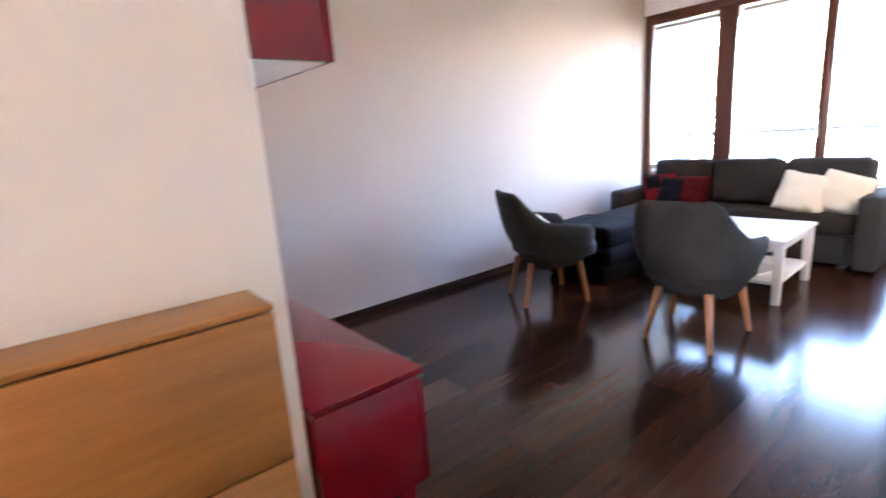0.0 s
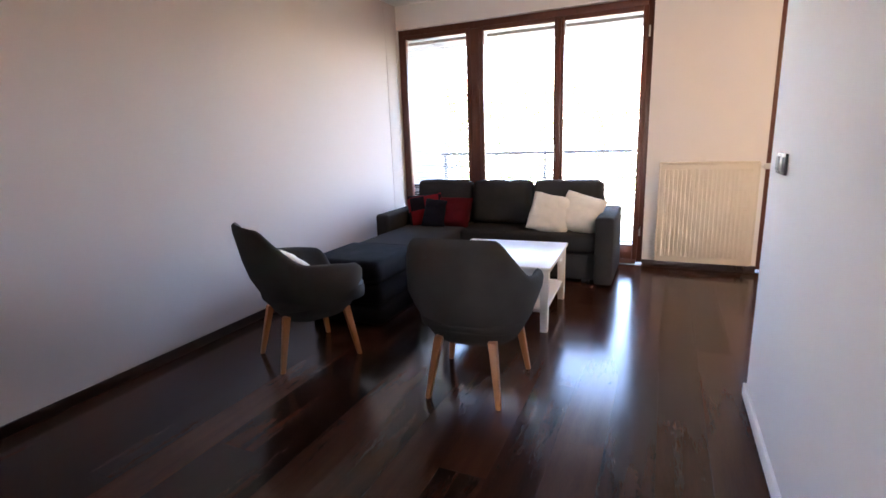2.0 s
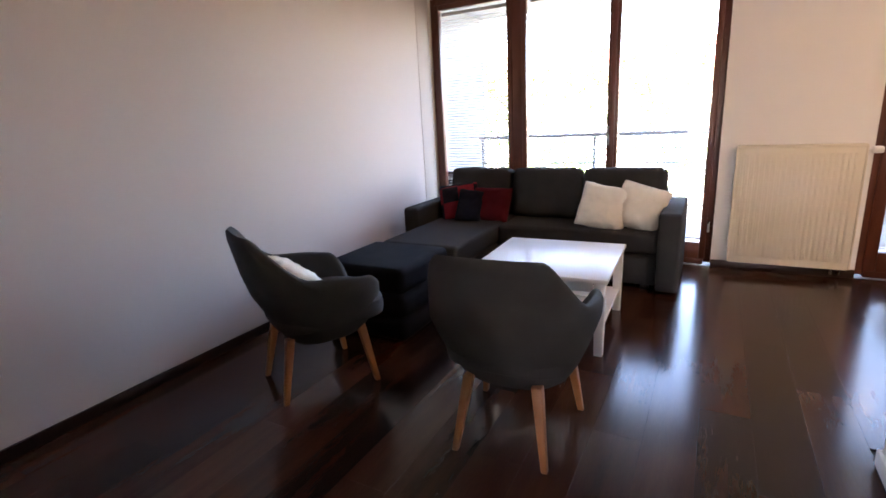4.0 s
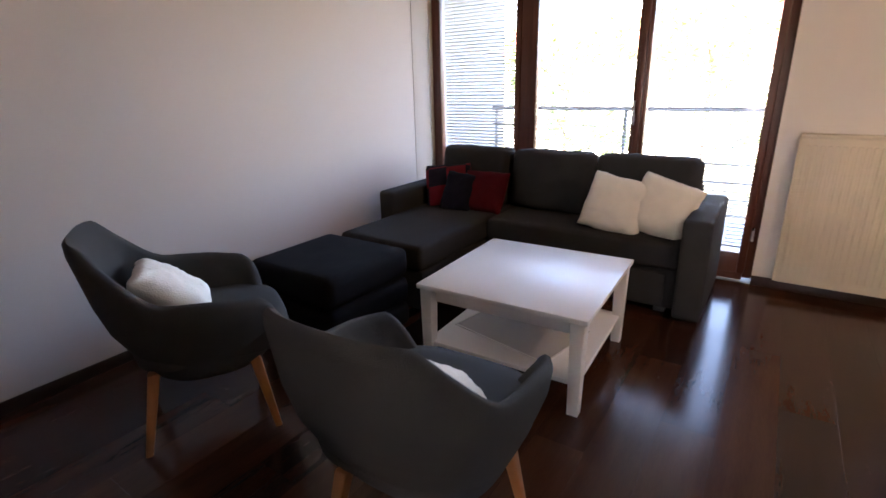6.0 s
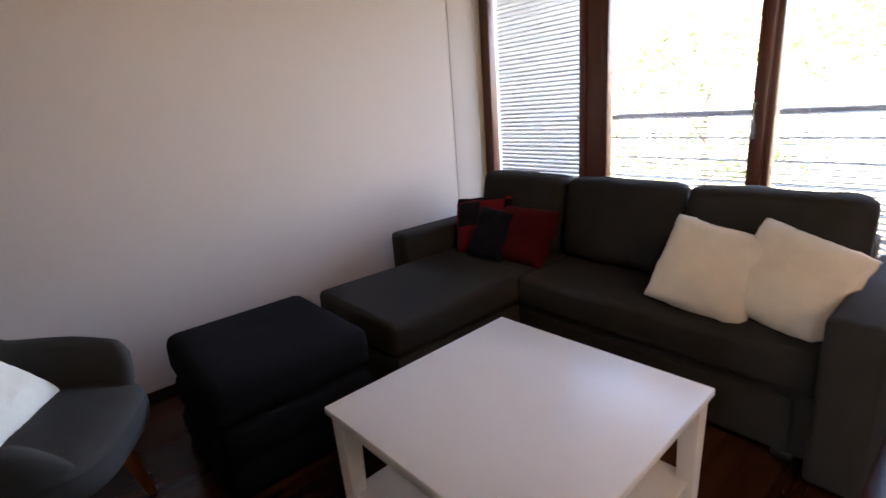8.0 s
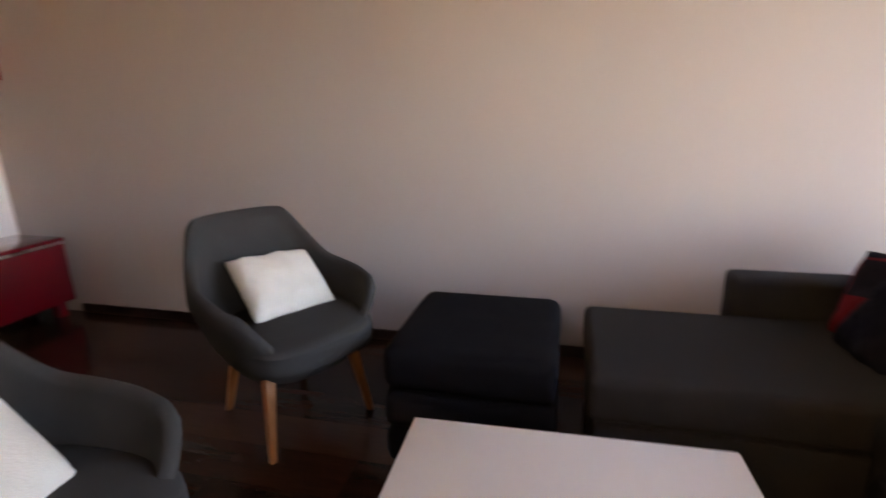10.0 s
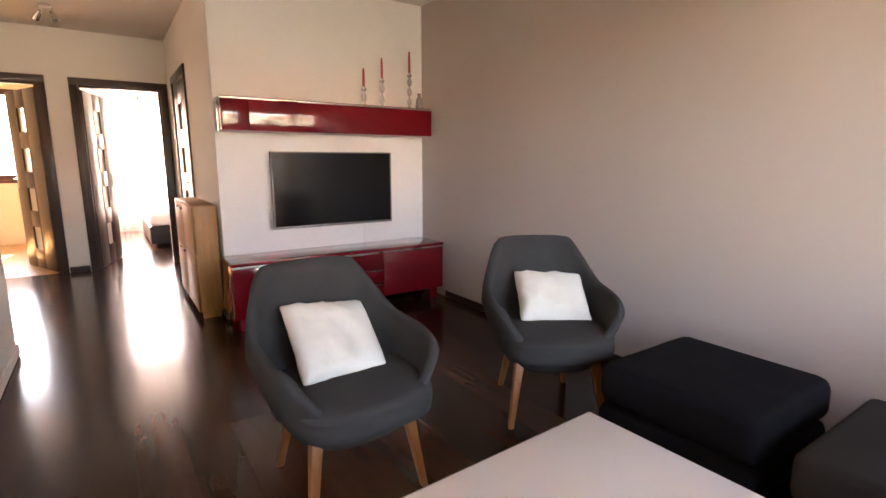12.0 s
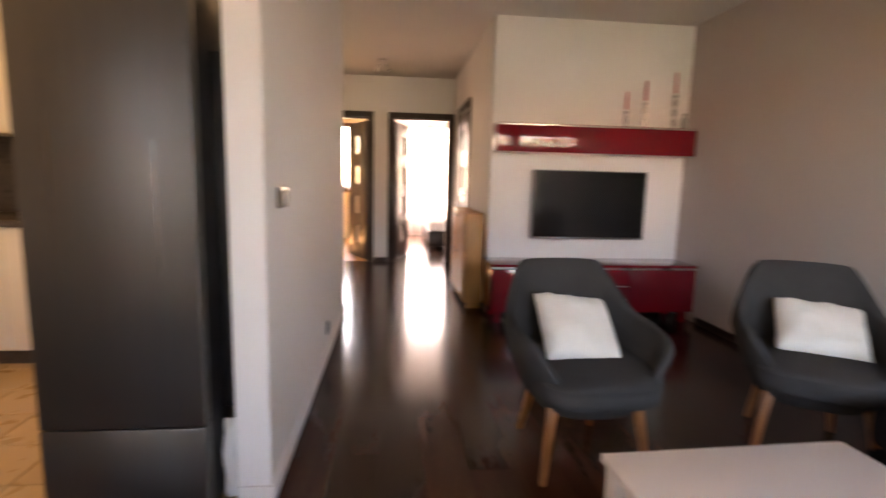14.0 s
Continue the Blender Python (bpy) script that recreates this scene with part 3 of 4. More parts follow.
for x, y in (((-0.265, -0.258), (-0.195, 0.195)), ((0.258, 0.265), (-0.195, 0.195)), ((-0.258, 0.258), (-0.195, -0.188)), ((-0.258, 0.258), (0.188, 0.195))):
    add_box(bm, x, y, (0, 0.006), 0.001)
part(sheet, "edge", mesh_of(bm, "edge", M_pure), "white folded edge")
# corner sofa
sofa = thing("corner_sofa", "charcoal fabric corner sofa with chaise and three back cushions", "sofa", (1.25, 4.5, 0))
box_part(sofa, "base", (0.34, 2.17), (4.31, 4.96), (0.03, 0.27), M_sofa, 0.012)
box_part(sofa, "drawer_front", (1.02, 2.12), (4.288, 4.308), (0.055, 0.245), M_sofa, 0.008)
box_part(sofa, "seat", (0.976, 2.175), (4.275, 4.80), (0.275, 0.425), M_sofa, 0.03, 4)
box_part(sofa, "chaise_base", (0.355, 0.965), (3.565, 4.309), (0.03, 0.27), M_sofa, 0.012)
box_part(sofa, "chaise_seat", (0.345, 0.972), (3.545, 4.80), (0.275, 0.425), M_sofa, 0.03, 4)
box_part(sofa, "armrest", (2.18, 2.325), (4.215, 4.97), (0.02, 0.585), M_sofa, 0.022, 3)
box_part(sofa, "armrest", (0.19, 0.33), (4.10, 4.97), (0.02, 0.57), M_sofa, 0.03, 3)
box_part(sofa, "back", (0.33, 2.18), (4.86, 4.97), (0.27, 0.66), M_sofa, 0.02, 3)
for k, (x0, x1) in enumerate(((0.335, 0.935), (0.938, 1.545), (1.548, 2.185))):
    bm = bmesh.new()
    w, h, d = x1 - x0, 0.43, 0.2
    n = 18
    for s in (-1, 1):
        g = [[None] * (n + 1) for _ in range(n + 1)]
        for i in range(n + 1):
            for j in range(n + 1):
                u, v = 2 * i / n - 1, 2 * j / n - 1
                t = ((1 - abs(u) ** 9) * (1 - abs(v) ** 8)) ** 0.5
                c = (abs(u) * abs(v)) ** 8 * 0.018
                wr = 0.01 * noise.noise((u * 2 + k * 7, v * 2, s))
                g[i][j] = bm.verts.new((u * (w / 2 - c) * 0.995, s * (d / 2 * (0.25 + 0.75 * t)) + wr, v * (h / 2 - c) + wr))
        for i in range(n):
            for j in range(n):
                bm.faces.new((g[i][j], g[i + 1][j], g[i + 1][j + 1], g[i][j + 1]))
        if s < 0:
            first = g
    edge = [(i, 0) for i in range(n)] + [(n, j) for j in range(n)] + [(i, n) for i in range(n, 0, -1)] + [(0, j) for j in range(n, 0, -1)]
    for (i, j), (p, q) in zip(edge, edge[1:] + edge[:1]):
        bm.faces.new((first[i][j], first[p][q], g[p][q], g[i][j]))
    part(sofa, "back_cushion", mesh_of(bm, "back_cushion", M_sofa, angle=75), m=pose((x0 + x1) / 2 - 1.25, 4.765 - 4.5, 0.62, -10, 0, 0))
for x in (0.42, 2.1):
    for y in (4.35, 4.9):
        box_part(sofa, "foot", (x - 0.03, x + 0.03), (y - 0.03, y + 0.03), (0, 0.03), M_black)
for x in (0.42, 0.88):
    box_part(sofa, "foot", (x - 0.03, x + 0.03), (3.62, 3.68), (0, 0.03), M_black)

pillow("cushion", "white plush square cushion on the sofa", pose(1.77, 4.46, 0.57, -28, 12, 6), 0.37, 0.36, 0.14, M_pillow, 9, "white sofa cushions")
pillow("cushion", "white plush square cushion on the sofa", pose(2.02, 4.50, 0.57, -30, 14, -10), 0.37, 0.36, 0.14, M_pillow, 13, "white sofa cushions")
pillow("cushion", "dark wine-red cushion on the sofa", pose(0.82, 4.52, 0.545, -32, 0, 0), 0.36, 0.32, 0.13, M_wine, 17, "dark sofa cushions")
pillow("cushion", "red and black checked cushion on the sofa", pose(0.52, 4.53, 0.55, -26, -8, 22), 0.36, 0.34, 0.12, M_plaid, 21, "dark sofa cushions")
pillow("cushion", "navy cushion between the red ones", pose(0.655, 4.455, 0.54, -30, 6, 10), 0.24, 0.30, 0.11, M_navy, 25, "dark sofa cushions")
pillow("cushion", "black cushion against the sofa arm", pose(0.46, 4.62, 0.535, -14, 0, 50), 0.34, 0.34, 0.12, M_navy, 29, "dark sofa cushions")

# folding pouf
pouf = thing("pouf", "black fabric folding pouf of stacked pads", "pouf", (0.66, 3.16, 0))
for k, (z0, z1) in enumerate(((0.0, 0.145), (0.147, 0.292), (0.294, 0.455))):
    bm = bmesh.new()
    add_box(bm, (-0.30, 0.305), (-0.295, 0.295), (z0, z1), 0.045, 5)
    bmesh.ops.subdivide_edges(bm, edges=[ed for ed in bm.edges if ed.calc_length() > 0.3], cuts=6, use_grid_fill=True)
    for v in bm.verts:
        f = noise.noise(v.co * 5 + Vector((k * 9, 0, 0)))
        v.co += Vector((f, -f, 0.4 * f if v.co.z > 0.4 else 0)) * 0.008
    part(pouf, "pad", mesh_of(bm, "pad", M_pouf, angle=60))

# television, red cabinets
tv = thing("television", "flat black television with a silver rim on the wall", "television", (0.918, 0.04, 1.0))
box_part(tv, "housing", (0.40, 1.437), (0.07, 0.108), (0.70, 1.306), M_black, 0.004)
bm = bmesh.new()
for x, z in (((0.40, 0.408), (0.70, 1.306)), ((1.429, 1.437), (0.70, 1.306)), ((0.408, 1.429), (1.298, 1.306)), ((0.408, 1.429), (0.70, 0.716))):
    add_box(bm, (x[0] - 0.918, x[1] - 0.918), (0.062, 0.082), (z[0] - 1.0, z[1] - 1.0), 0.001)
part(tv, "bezel", mesh_of(bm, "bezel", M_bezel), "thin silver bezel")
box_part(tv, "screen", (0.409, 1.428), (0.109, 0.112), (0.717, 1.297), M_screen, 0)
box_part(tv, "bracket", (0.75, 1.08), (0.0, 0.07), (0.85, 1.15), M_black)
tagged(new("tv_cable", mesh_of(tube([(0.62, 0.02, 0.72), (0.618, 0.008, 0.66), (0.622, 0.008, 0.58), (0.62, 0.012, 0.51)], 0.003), "tv_cable", M_pure)), "thin white cable hanging below the television", "cable")

low = thing("tv_cabinet", "low glossy red lacquer television cabinet", "cabinet", (0.93, 0.2, 0))
box_part(low, "body", (0.034, 1.828), (0.012, 0.38), (0.10, 0.487), M_red, 0.002)
box_part(low, "top", (0.03, 1.832), (0.012, 0.402), (0.489, 0.512), M_red, 0.002)
box_part(low, "trim_strip", (0.034, 1.828), (0.382, 0.400), (0.473, 0.486), M_alu, 0.001, label="silver trim strip")
for x0, x1 in ((0.036, 0.628), (1.232, 1.826)):
    box_part(low, "door", (x0, x1), (0.382, 0.40), (0.102, 0.470), M_red, 0.002)
for z0, z1 in ((0.102, 0.222), (0.226, 0.346), (0.350, 0.470)):
    box_part(low, "drawer", (0.632, 1.228), (0.382, 0.40), (z0, z1), M_red, 0.002)
for z in (0.205, 0.325):
    box_part(low, "handle", (0.645, 0.78), (0.40, 0.408), (z, z + 0.008), M_alu, 0.001, label="thin silver handle")
for x in (0.1, 0.9, 1.76):
    for y in (0.06, 0.33):
        box_part(low, "foot", (x - 0.03, x + 0.03), (y - 0.03, y + 0.03), (0, 0.10), M_red, 0.004)

up = thing("wall_cabinet", "long glossy red lacquer wall cabinet", "cabinet", (0.915, 0.1, 1.57))
box_part(up, "body", (0.042, 1.79), (0.0, 0.207), (1.452, 1.688), M_red, 0.002)
box_part(up, "underside", (0.05, 1.782), (0.004, 0.2), (1.447, 1.451), M_pure, 0)
box_part(up, "flap", (0.04, 1.60), (0.209, 0.228), (1.45, 1.668), M_red, 0.002)
box_part(up, "flap", (1.604, 1.792), (0.209, 0.228), (1.45, 1.668), M_red, 0.002)
box_part(up, "trim_strip", (0.04, 1.792), (0.209, 0.226), (1.671, 1.682), M_alu, 0.001, label="silver trim strip")


def candlestick(x, y, z, base_h, candle_h, balls):
    e = thing("candlestick", "glass candlestick with a red taper candle", "candlestick", (x, y, z), group="candlesticks on the wall cabinet")
    prof = [(0.034, 0.0), (0.034, 0.006), (0.012, 0.014)]
    step = (base_h - 0.03) / balls
    for k in range(balls):
        z0 = 0.014 + step * k
        prof += [(0.007, z0 + step * 0.05), (0.019, z0 + step * 0.3), (0.022, z0 + step * 0.5), (0.019, z0 + step * 0.7), (0.007, z0 + step * 0.95)]
    prof += [(0.02, base_h - 0.012), (0.021, base_h)]
    part(e, "stem", mesh_of(lathe(prof), "stem", M_crystal), "clear glass stem")
    part(e, "cup", mesh_of(lathe([(0.022, base_h), (0.022, base_h + 0.006), (0.013, base_h + 0.007), (0.013, base_h + 0.02)]), "cup", M_chrome))
    part(e, "candle", mesh_of(lathe([(0.011, base_h + 0.008), (0.0105, base_h + candle_h * 0.7), (0.007, base_h + candle_h * 0.97), (0.002, base_h + candle_h)]), "candle", M_wax), "red tapered candle")
    return e


candlestick(0.64, 0.12, 1.689, 0.135, 0.17, 1)
candlestick(0.47, 0.12, 1.689, 0.215, 0.19, 2)
candlestick(0.20, 0.12, 1.689, 0.285, 0.20, 3)
tagged(new("glass_vase", mesh_of(lathe([(0.03, 1.689), (0.036, 1.72), (0.03, 1.77), (0.014, 1.80), (0.018, 1.825)]), "glass_vase", M_crystal)), "small clear glass vase on the wall cabinet", "vase").location = (0.10, 0.12, 0)

# shoe cabinet in the hall
sh = thing("shoe_cabinet", "oak veneer shoe cabinet with tilting flaps", "cabinet", (1.9, -0.55, 0))
SY0, SY1 = -1.15, -0.10
box_part(sh, "top", (1.815, 1.99), (SY0, SY1), (0.885, 0.899), M_oak, 0.003)
box_part(sh, "side", (1.815, 1.975), (SY1 - 0.02, SY1 - 0.001), (0.06, 0.884), M_oakv, 0.002)
box_part(sh, "side", (1.815, 1.975), (SY0 + 0.001, SY0 + 0.02), (0.06, 0.884), M_oakv, 0.002)
box_part(sh, "back", (1.815, 1.955), (SY0 + 0.021, SY1 - 0.021), (0.062, 0.883), M_under, 0)
SM = (SY0 + SY1) / 2
for z0, z1 in ((0.065, 0.515), (0.520, 0.880)):
    for y0, y1 in ((SY0 + 0.002, SM - 0.002), (SM + 0.002, SY1 - 0.002)):
        box_part(sh, "flap", (1.976, 1.992), (y0, y1), (z0, z1), M_oak, 0.002)
    for y in (SY0 + 0.2, SM - 0.06):
        box_part(sh, "handle", (1.992, 2.004), (y - 0.03, y + 0.03), (z1 - 0.05, z1 - 0.035), M_black, 0.003, label="small dark handle")
for y in (SY0 + 0.04, SY1 - 0.06):
    box_part(sh, "foot", (1.83, 1.96), (y, y + 0.03), (0, 0.06), M_oakv, 0.002)

# radiator
rad = thing("radiator", "cream enamelled panel radiator under no sill", "radiator", (3.01, 5.0, 0))
bm = bmesh.new()
add_box(bm, (-0.375, 0.375), (-0.03, 0.035), (0.075, 0.965), 0.008)
k = -0.34
while k < 0.345:
    add_box(bm, (k - 0.011, k + 0.011), (-0.037, -0.028), (0.13, 0.91), 0.004)
    k += 0.0335
part(rad, "panel", mesh_of(bm, "panel", M_enamel))
bm = bmesh.new()
add_box(bm, (-0.382, 0.382), (-0.036, 0.04), (0.952, 0.972), 0.005)
add_box(bm, (-0.385, -0.374), (-0.034, 0.04), (0.08, 0.96), 0.004)
add_box(bm, (0.374, 0.385), (-0.034, 0.04), (0.08, 0.96), 0.004)
part(rad, "cover", mesh_of(bm, "cover", M_enamel))
bm = tube([(0.385, 0.0, 0.93), (0.41, 0.0, 0.93)], 0.012)
add_box(bm, (0.405, 0.47), (-0.024, 0.024), (0.906, 0.954), 0.014, 3)
part(rad, "valve", mesh_of(bm, "valve", M_pure), "white thermostat valve")
for x in (0.28, 0.33):
    part(rad, "pipe", mesh_of(tube([(x, 0.0, 0.09), (x, 0.0, 0.04), (x, 0.05, 0.03)], 0.011), "pipe", M_chrome), "chrome pipe stub")
for x in (-0.25, 0.25):
    box_part(rad, "bracket", (3.01 + x - 0.02, 3.01 + x + 0.02), (5.03, 5.05), (0.3, 0.8), M_enamel)


def wall_plate(name, label, y, z, gangs):
    e = thing(name, label, "switch", (3.08, y, z))
    for g in range(gangs):
        o = (g - (gangs - 1) / 2) * 0.078
        box_part(e, "plate", (-0.010, 0.0), (o - 0.038, o + 0.038), (-0.04, 0.04), M_black, 0.003, world=False)
        box_part(e, "rocker", (-0.016, -0.010), (o - 0.024, o + 0.024), (-0.027, 0.027), M_rail, 0.003, world=False)


wall_plate("light_switch", "two-gang grey and black light switch", 2.40, 1.115, 2)
wall_plate("wall_socket", "grey wall socket low on the partition", 1.15, 0.21, 1)

# hall ceiling spot
lamp = thing("ceiling_spot", "chrome ceiling spot lamp with two heads, unlit", "lamp", (2.80, -1.80, H))
part(lamp, "plate", mesh_of(lathe([(0.05, -0.02), (0.05, 0.0)]), "plate", M_chrome))
for s, r in ((-0.05, 25), (0.05, -30)):
    part(lamp, "arm", mesh_of(tube([(s, 0, -0.02), (s, 0, -0.07)], 0.008), "arm", M_chrome))
    part(lamp, "head", mesh_of(lathe([(0.018, 0.03), (0.028, 0.0), (0.032, -0.06), (0.026, -0.06), (0.01, -0.02)]), "head", M_chrome), m=pose(s, 0, -0.085, r, r, 0))

# ---- kitchen ----
fr = thing("fridge", "tall dark stainless steel fridge freezer", "fridge", (3.54, 2.4, 0))
box_part(fr, "body", (3.262, 3.773), (2.10, 2.70), (0.03, 1.84), M_black, 0.006)
box_part(fr, "door", (3.26, 3.775), (2.704, 2.765), (0.364, 1.84), M_steel, 0.005, 2, label="brushed steel fridge door")
box_part(fr, "door", (3.26, 3.775), (2.704, 2.765), (0.05, 0.36), M_steel, 0.005, 2, label="brushed steel freezer door")
for x in (3.3, 3.73):
    box_part(fr, "foot", (x - 0.02, x + 0.02), (2.62, 2.66), (0, 0.03), M_black)
# black strip in place of the shade in the gap beside the fridge
gap = structure("filler_panel", "black strip standing in for the dark gap beside the fridge", "panel", [((3.203, 3.256), (2.55, 2.60), (0.36, 1.60))], M_black, 0.002)
pillow("plastic_bag", "crumpled white plastic bag beside the fridge", pose(3.228, 2.60, 0.16, 0, 0, 0), 0.05, 0.32, 0.09, M_pure, 33)
kb = thing("kitchen_cabinet", "cream kitchen base cabinets with dark worktop", "cabinet", (4.7, 0.95, 0))
box_part(kb, "plinth", (3.85, 5.49), (0.63, 1.19), (0, 0.10), M_counter)
box_part(kb, "body", (3.85, 5.49), (0.63, 1.23), (0.10, 0.86), M_kit, 0.003)
box_part(kb, "worktop", (3.83, 5.49), (0.625, 1.27), (0.86, 0.90), M_counter, 0.004)
for k in range(3):
    x0 = 3.855 + k * 0.545
    box_part(kb, "door", (x0, x0 + 0.54), (1.232, 1.25), (0.105, 0.855), M_kit, 0.004)
    box_part(kb, "handle", (x0 + 0.2, x0 + 0.34), (1.25, 1.27), (0.80, 0.812), M_alu, 0.003)
ku = thing("wall_unit", "cream kitchen wall units", "cabinet", (4.7, 0.8, 1.45))
box_part(ku, "body", (3.85, 5.49), (0.625, 0.93), (1.42, 2.15), M_kit, 0.003)
for k in range(3):
    x0 = 3.855 + k * 0.545
    box_part(ku, "door", (x0, x0 + 0.54), (0.932, 0.95), (1.422, 2.148), M_kit, 0.004)
structure("splashback", "dark glossy kitchen splashback", "wall covering", [((3.85, 5.495), (0.62, 0.624), (0.90, 1.42))], M_counter)

# ---- balcony and outside ----
structure("balcony_floor", "grey concrete balcony slab", "balcony", [((-0.5, 5.6), (5.28, 6.85), (-0.2, -0.03))], M_conc)
structure("balcony_soffit", "pale underside of the balcony above, shade put into its colour", "balcony", [((-0.5, 5.6), (5.28, 6.85), (2.45, 2.65))], M_render)
structure("balcony_wall", "white rendered side wall of the balcony, darkened for weaker daylight", "wall", [((-0.5, -0.22), (5.28, 6.85), (-0.03, 2.45))], M_render)
rail = thing("balcony_railing", "grey metal balcony railing with horizontal bars", "railing", (2.6, 6.36, -0.03))
bm = tube([(-2.7, 0, 1.06), (2.9, 0, 1.06)], 0.022)
part(rail, "top_rail", mesh_of(bm, "top_rail", M_rail))
for z in (0.15, 0.3, 0.45, 0.6, 0.75, 0.9):
    part(rail, "bar", mesh_of(tube([(-2.7, 0, z), (2.9, 0, z)], 0.007, 8), "bar", M_rail))
for x in (-2.65, -1.3, 0.05, 1.4, 2.85):
    part(rail, "post", mesh_of(tube([(x, 0, 0), (x, 0, 1.06)], 0.018), "post", M_rail))


def garden_chair(at, rz):
    """A striped cushion over a white folding frame."""
    e = thing("garden_chair", "white balcony chair with a black and white striped cushion", "chair", at, rz, "balcony chairs")
    for sx in (-0.2, 0.2):
        for sy in (-0.18, 0.2):
            part(e, "leg", mesh_of(tube([(sx, sy, 0), (sx, sy * 0.9, 0.43)], 0.013), "leg", M_pure))
        part(e, "upright", mesh_of(tube([(sx, -0.18, 0.42), (sx, -0.26, 0.77)], 0.013), "upright", M_pure))
    box_part(e, "seat", (-0.22, 0.22), (-0.2, 0.22), (0.43, 0.46), M_pure, 0.006, world=False)
    for k in range(7):
        m = M_black if k % 2 == 0 else M_pure
        z = 0.46 + 0.045 * k
        box_part(e, "stripe", (-0.2, 0.2), (-0.225 - 0.009 * k, -0.18 - 0.009 * k), (z, z + 0.045), m, 0.004, world=False)
    return e


garden_chair((0.06, 5.54, -0.03), 10)


def white_stool(at, w, d, h):
    e = thing("balcony_table", "white slatted balcony side table", "table", at, 0, "balcony tables")
    for k in range(5):
        box_part(e, "slat", (-w / 2, w / 2), (-d / 2 + d * k / 5, -d / 2 + d * (k + 0.85) / 5), (h - 0.02, h), M_pure, 0.003, world=False)
    for x in (-w / 2 + 0.03, w / 2 - 0.03):
        for y in (-d / 2 + 0.03, d / 2 - 0.03):
            box_part(e, "leg", (x - 0.018, x + 0.018), (y - 0.018, y + 0.018), (0, h - 0.02), M_pure, 0.003, world=False)


white_stool((4.0, 5.75, -0.03), 0.5, 0.5, 0.62)
white_stool((3.72, 5.55, -0.03), 0.36, 0.3, 0.33)

structure("ground", "grassy ground reaching the horizon", "ground", [((-400, 400), (-400, 400), (-3.3, -3.2))], M_grass)


def house(at, rz, w, h):
    e = thing("house", "rendered house with a red tiled roof", "house", at, rz, "houses across the garden")
    bm = bmesh.new()
    add_box(bm, (-w / 2, w / 2), (0, 8), (0, h))
    part(e, "wall", mesh_of(bm, "wall", M_brick, False))
    bm = bmesh.new()
    a = [bm.verts.new(v) for v in ((-w / 2 - 0.4, -0.4, h), (w / 2 + 0.4, -0.4, h), (w / 2 + 0.4, 8.4, h), (-w / 2 - 0.4, 8.4, h), (-w / 2 - 0.4, 4, h + 3), (w / 2 + 0.4, 4, h + 3))]
    for f in ((0, 1, 5, 4), (2, 3, 4, 5), (0, 4, 3), (1, 2, 5), (0, 3, 2, 1)):
        bm.faces.new([a[i] for i in f])
    part(e, "roof", mesh_of(bm, "roof", M_roof, False))
    for fl in range(int(h / 2.8)):
        for k in range(int(w / 2.6)):
            x = -w / 2 + 1.3 + 2.6 * k
            box_part(e, "window", (x - 0.5, x + 0.5), (-0.03, 0.02), (fl * 2.8 + 0.9, fl * 2.8 + 2.2), M_rail, 0.01, world=False)
    return e


house((-6, 34, -3.2), 4, 16, 5.8)
house((14, 38, -3.2), -6, 18, 6.0)
house((-28, 30, -3.2), 12, 14, 5.8)


def tree(at, h, r, seed):
    e = thing("tree", "leafy green garden tree", "tree", at, seed * 40, "garden trees")
    rnd = random.Random(seed)
    bm = tube([(0, 0, 0), (0.05, 0.03, h * 0.3), (-0.04, 0.05, h * 0.6), (0, 0, h * 0.85)], 0.12, 8)
    for v in bm.verts:
        v.co.x, v.co.y = v.co.x * (1 - 0.75 * v.co.z / h), v.co.y * (1 - 0.75 * v.co.z / h)
    tips = []
    for k in range(14):
        a, z = k * 2.4, h * rnd.uniform(0.3, 0.75)
        tip = Vector((math.cos(a) * r * rnd.uniform(0.5, 0.9), math.sin(a) * r * rnd.uniform(0.5, 0.9), z + h * rnd.uniform(0.05, 0.25)))
        tips.append(tip)
        limb = tube([(0, 0, z), tip * 0.5 + Vector((0, 0, z * 0.5)), tip], 0.03, 6)
        tmp = bpy.data.meshes.new("limb")
        limb.to_mesh(tmp)
        limb.free()
        bm.from_mesh(tmp)
        bpy.data.meshes.remove(tmp)
    part(e, "trunk", mesh_of(bm, "trunk", M_bark))
    bm = bmesh.new()
    for k in range(2600):
        c = rnd.choice(tips)
        p = c + Vector((rnd.gauss(0, 1), rnd.gauss(0, 1), rnd.gauss(0, 1))) * r * 0.24
        s = rnd.uniform(0.05, 0.11)
        q = Euler((rnd.uniform(0, 6), rnd.uniform(0, 6), rnd.uniform(0, 6))).to_matrix()
        bm.faces.new([bm.verts.new(p + q @ Vector(v) * s) for v in ((-1, 0, 0), (0, -0.5, 0.1), (1, 0, 0), (0, 0.5, 0.1))])
    tagged(part(e, "foliage", mesh_of(bm, "foliage", M_leaf, False)), "green leaves", kind="stuff")


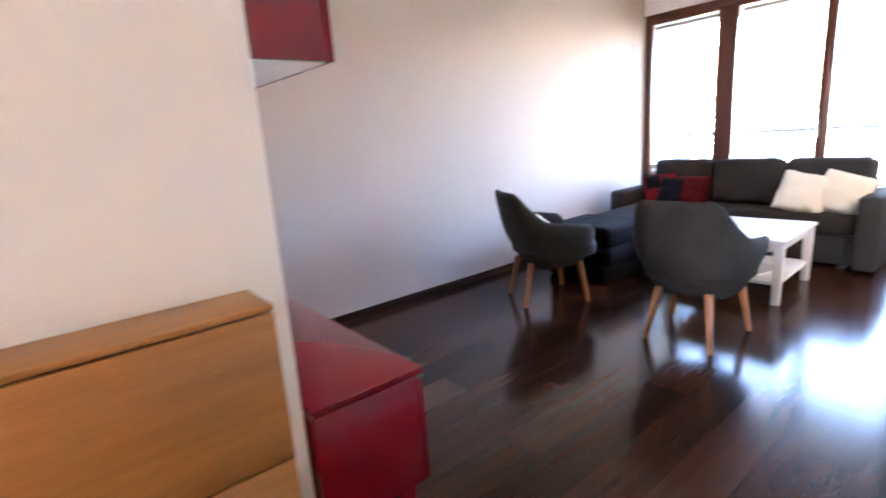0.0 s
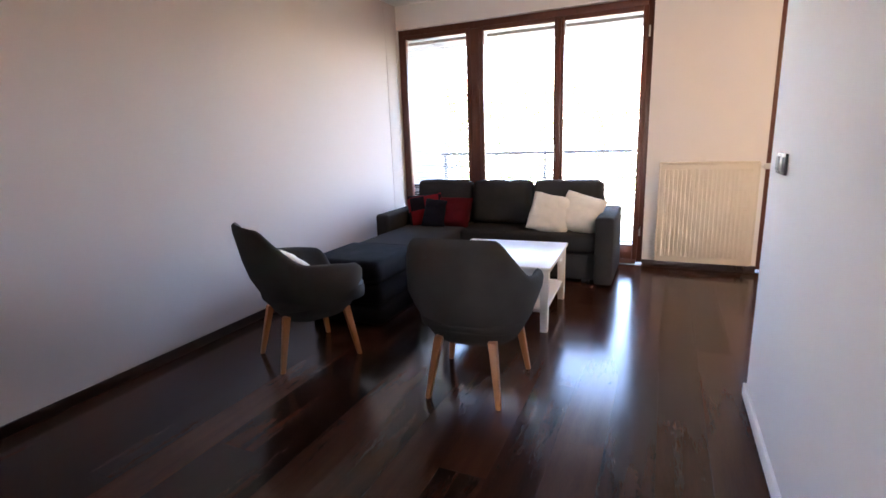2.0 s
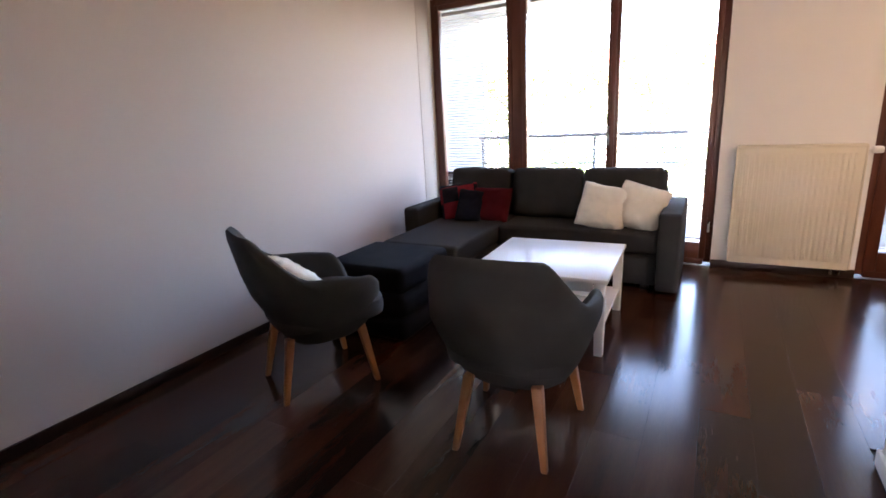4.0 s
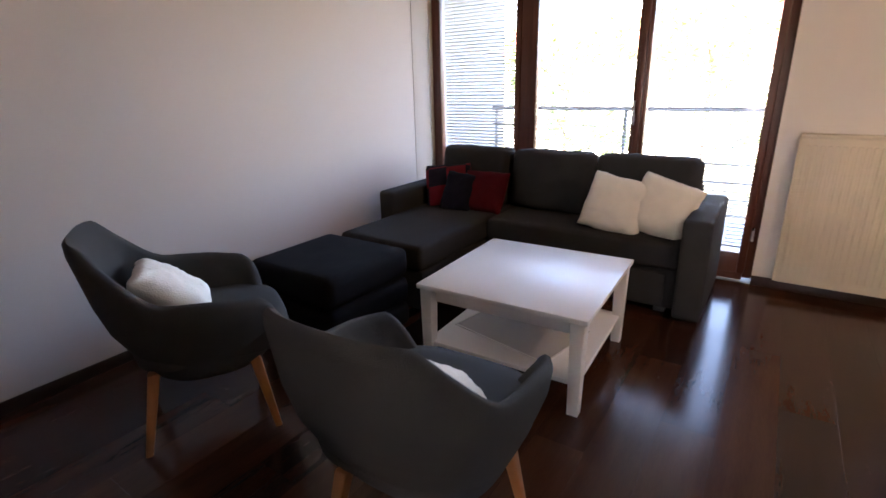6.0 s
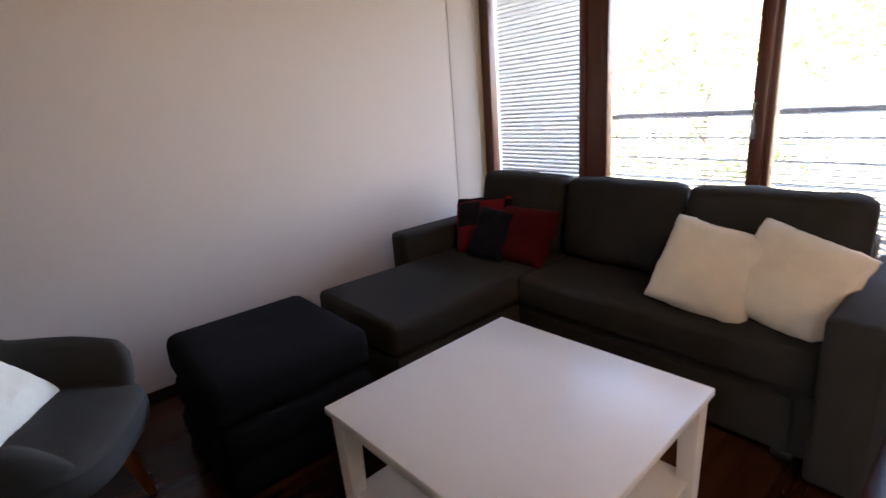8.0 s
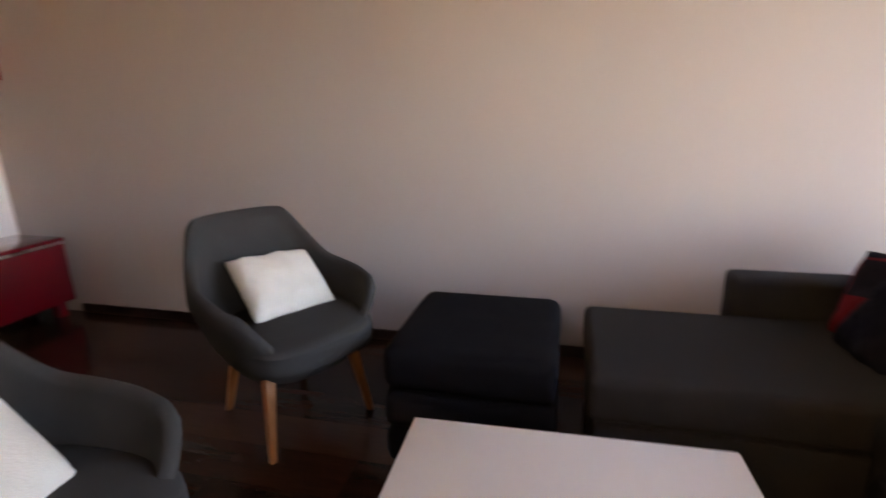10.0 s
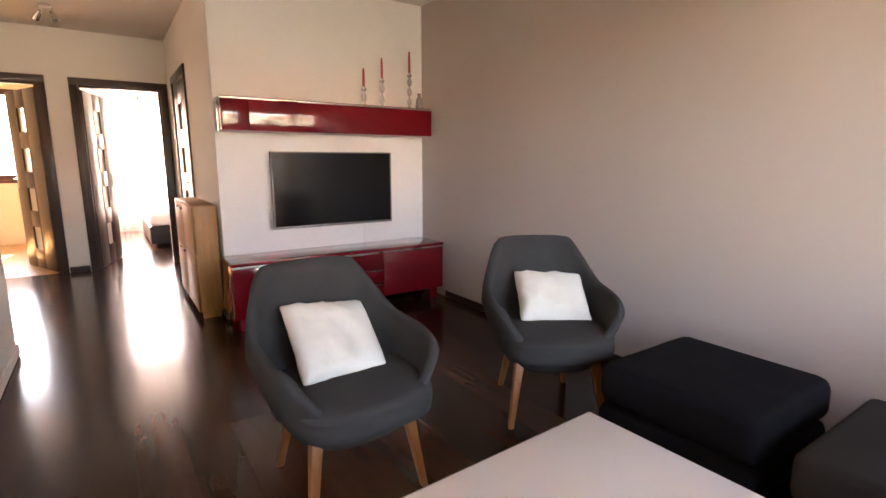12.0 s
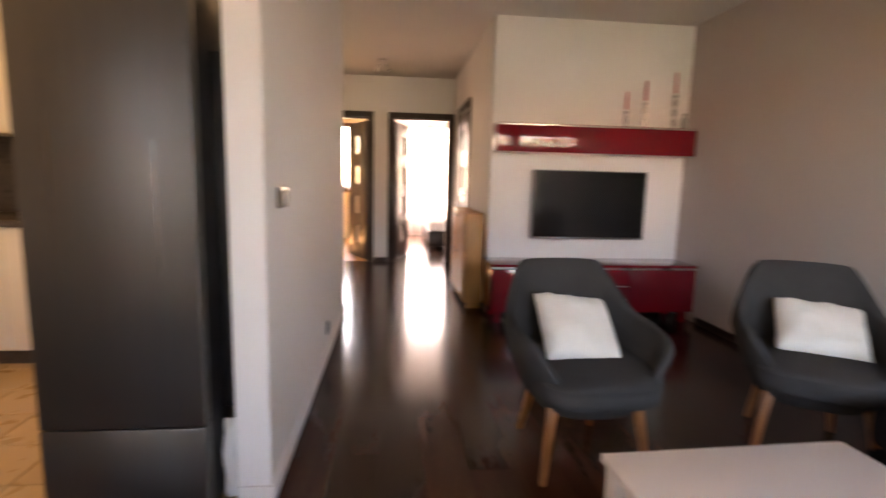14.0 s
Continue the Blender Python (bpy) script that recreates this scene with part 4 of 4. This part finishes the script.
tree((-2.5, 15, -3.2), 6.2, 2.0, 1)
tree((0.6, 18, -3.2), 6.5, 2.2, 2)
tree((6.5, 16, -3.2), 6.0, 2.0, 3)
tree((-9, 20, -3.2), 7.0, 2.4, 4)
tree((9.2, 15, -3.2), 6.4, 2.2, 5)
fence = thing("garden_fence", "brown wooden garden fence", "fence", (0, 12.0, -3.2))
bm = bmesh.new()
add_box(bm, (-0.06, 0.06), (-0.012, 0.012), (0.05, 1.7), 0.004, 1)
me = mesh_of(bm, "board", M_fence)
for k in range(110):
    part(fence, "board", me, m=pose(-8 + 0.15 * k, 0, 0))
for z in (0.4, 1.4):
    box_part(fence, "rail", (-8.1, 8.5), (12.012, 12.05), (z - 3.2, z - 3.14), M_fence, 0.003)

# ---- floors, piece by piece ----
floor = thing("floor", "dark brown laminate plank floor with a soft sheen", "floor", (0, 0, 0), kind="structure")


def plank_mesh(name, l, w, material):
    bm = bmesh.new()
    x, y, c = w / 2 - 0.0003, l / 2 - 0.0003, 0.0002
    low = [bm.verts.new((a * x, b * y, -0.010)) for a, b in ((-1, -1), (1, -1), (1, 1), (-1, 1))]
    mid = [bm.verts.new((a * x, b * y, -c * 0.6)) for a, b in ((-1, -1), (1, -1), (1, 1), (-1, 1))]
    top = [bm.verts.new((a * (x - c), b * (y - c), 0)) for a, b in ((-1, -1), (1, -1), (1, 1), (-1, 1))]
    for p, q in ((low, mid), (mid, top)):
        for i in range(4):
            bm.faces.new((p[i], p[(i + 1) % 4], q[(i + 1) % 4], q[i]))
    bm.faces.new(top)
    bm.faces.new(low[::-1])
    return mesh_of(bm, name, material, False)


PW, PL = 0.193, 1.286
meshes = {}


def lay(owner, x0, x1, y0, y1, material, pw=PW, pl=PL, name="plank"):
    """Planks along y in a staggered bond, cut at the edges."""
    i = 0
    x = x0
    while x < x1 - 0.01:
        w = min(pw, x1 - x)
        y = y0 - pl * ((i * 0.37) % 1)
        while y < y1 - 0.01:
            a, b = max(y, y0), min(y + pl, y1)
            if b - a > 0.02:
                key = (round(b - a, 3), round(w, 3), name, material.name)
                if key not in meshes:
                    meshes[key] = plank_mesh(name, b - a, w, material)
                part(owner, name, meshes[key], m=pose(x + w / 2, (a + b) / 2, 0))
            y += pl
        x += pw
        i += 1


lay(floor, 0.0, 3.08, 0.0, 5.05, M_plank)
lay(floor, 1.80, 3.08, -2.80, 0.0, M_plank)
lay(floor, 3.08, 4.30, -2.80, 0.03, M_plank)
lay(floor, 3.08, 5.50, 2.78, 5.05, M_plank)
lay(floor, 0.7, 2.82, -6.4, -2.80, M_plank)
small_floor = thing("floor_small_room", "warm orange parquet floor", "floor", (0, 0, 0), kind="structure")
lay(small_floor, 2.95, 5.4, -5.6, -2.80, M_orange, 0.2, 1.3)
tiles = thing("floor_kitchen", "beige ceramic kitchen floor tiles", "floor", (0, 0, 0), kind="structure")
bm = bmesh.new()
add_box(bm, (-0.148, 0.148), (-0.148, 0.148), (-0.01, 0.0), 0.0015, 1)
me = mesh_of(bm, "tile", M_tile)
for i in range(8):
    for j in range(8):
        if 3.35 + 0.3 * i < 5.5 and 2.63 - 0.3 * j > 0.62:
            part(tiles, "tile", me, m=pose(3.35 + 0.3 * i, 2.63 - 0.3 * j, 0))
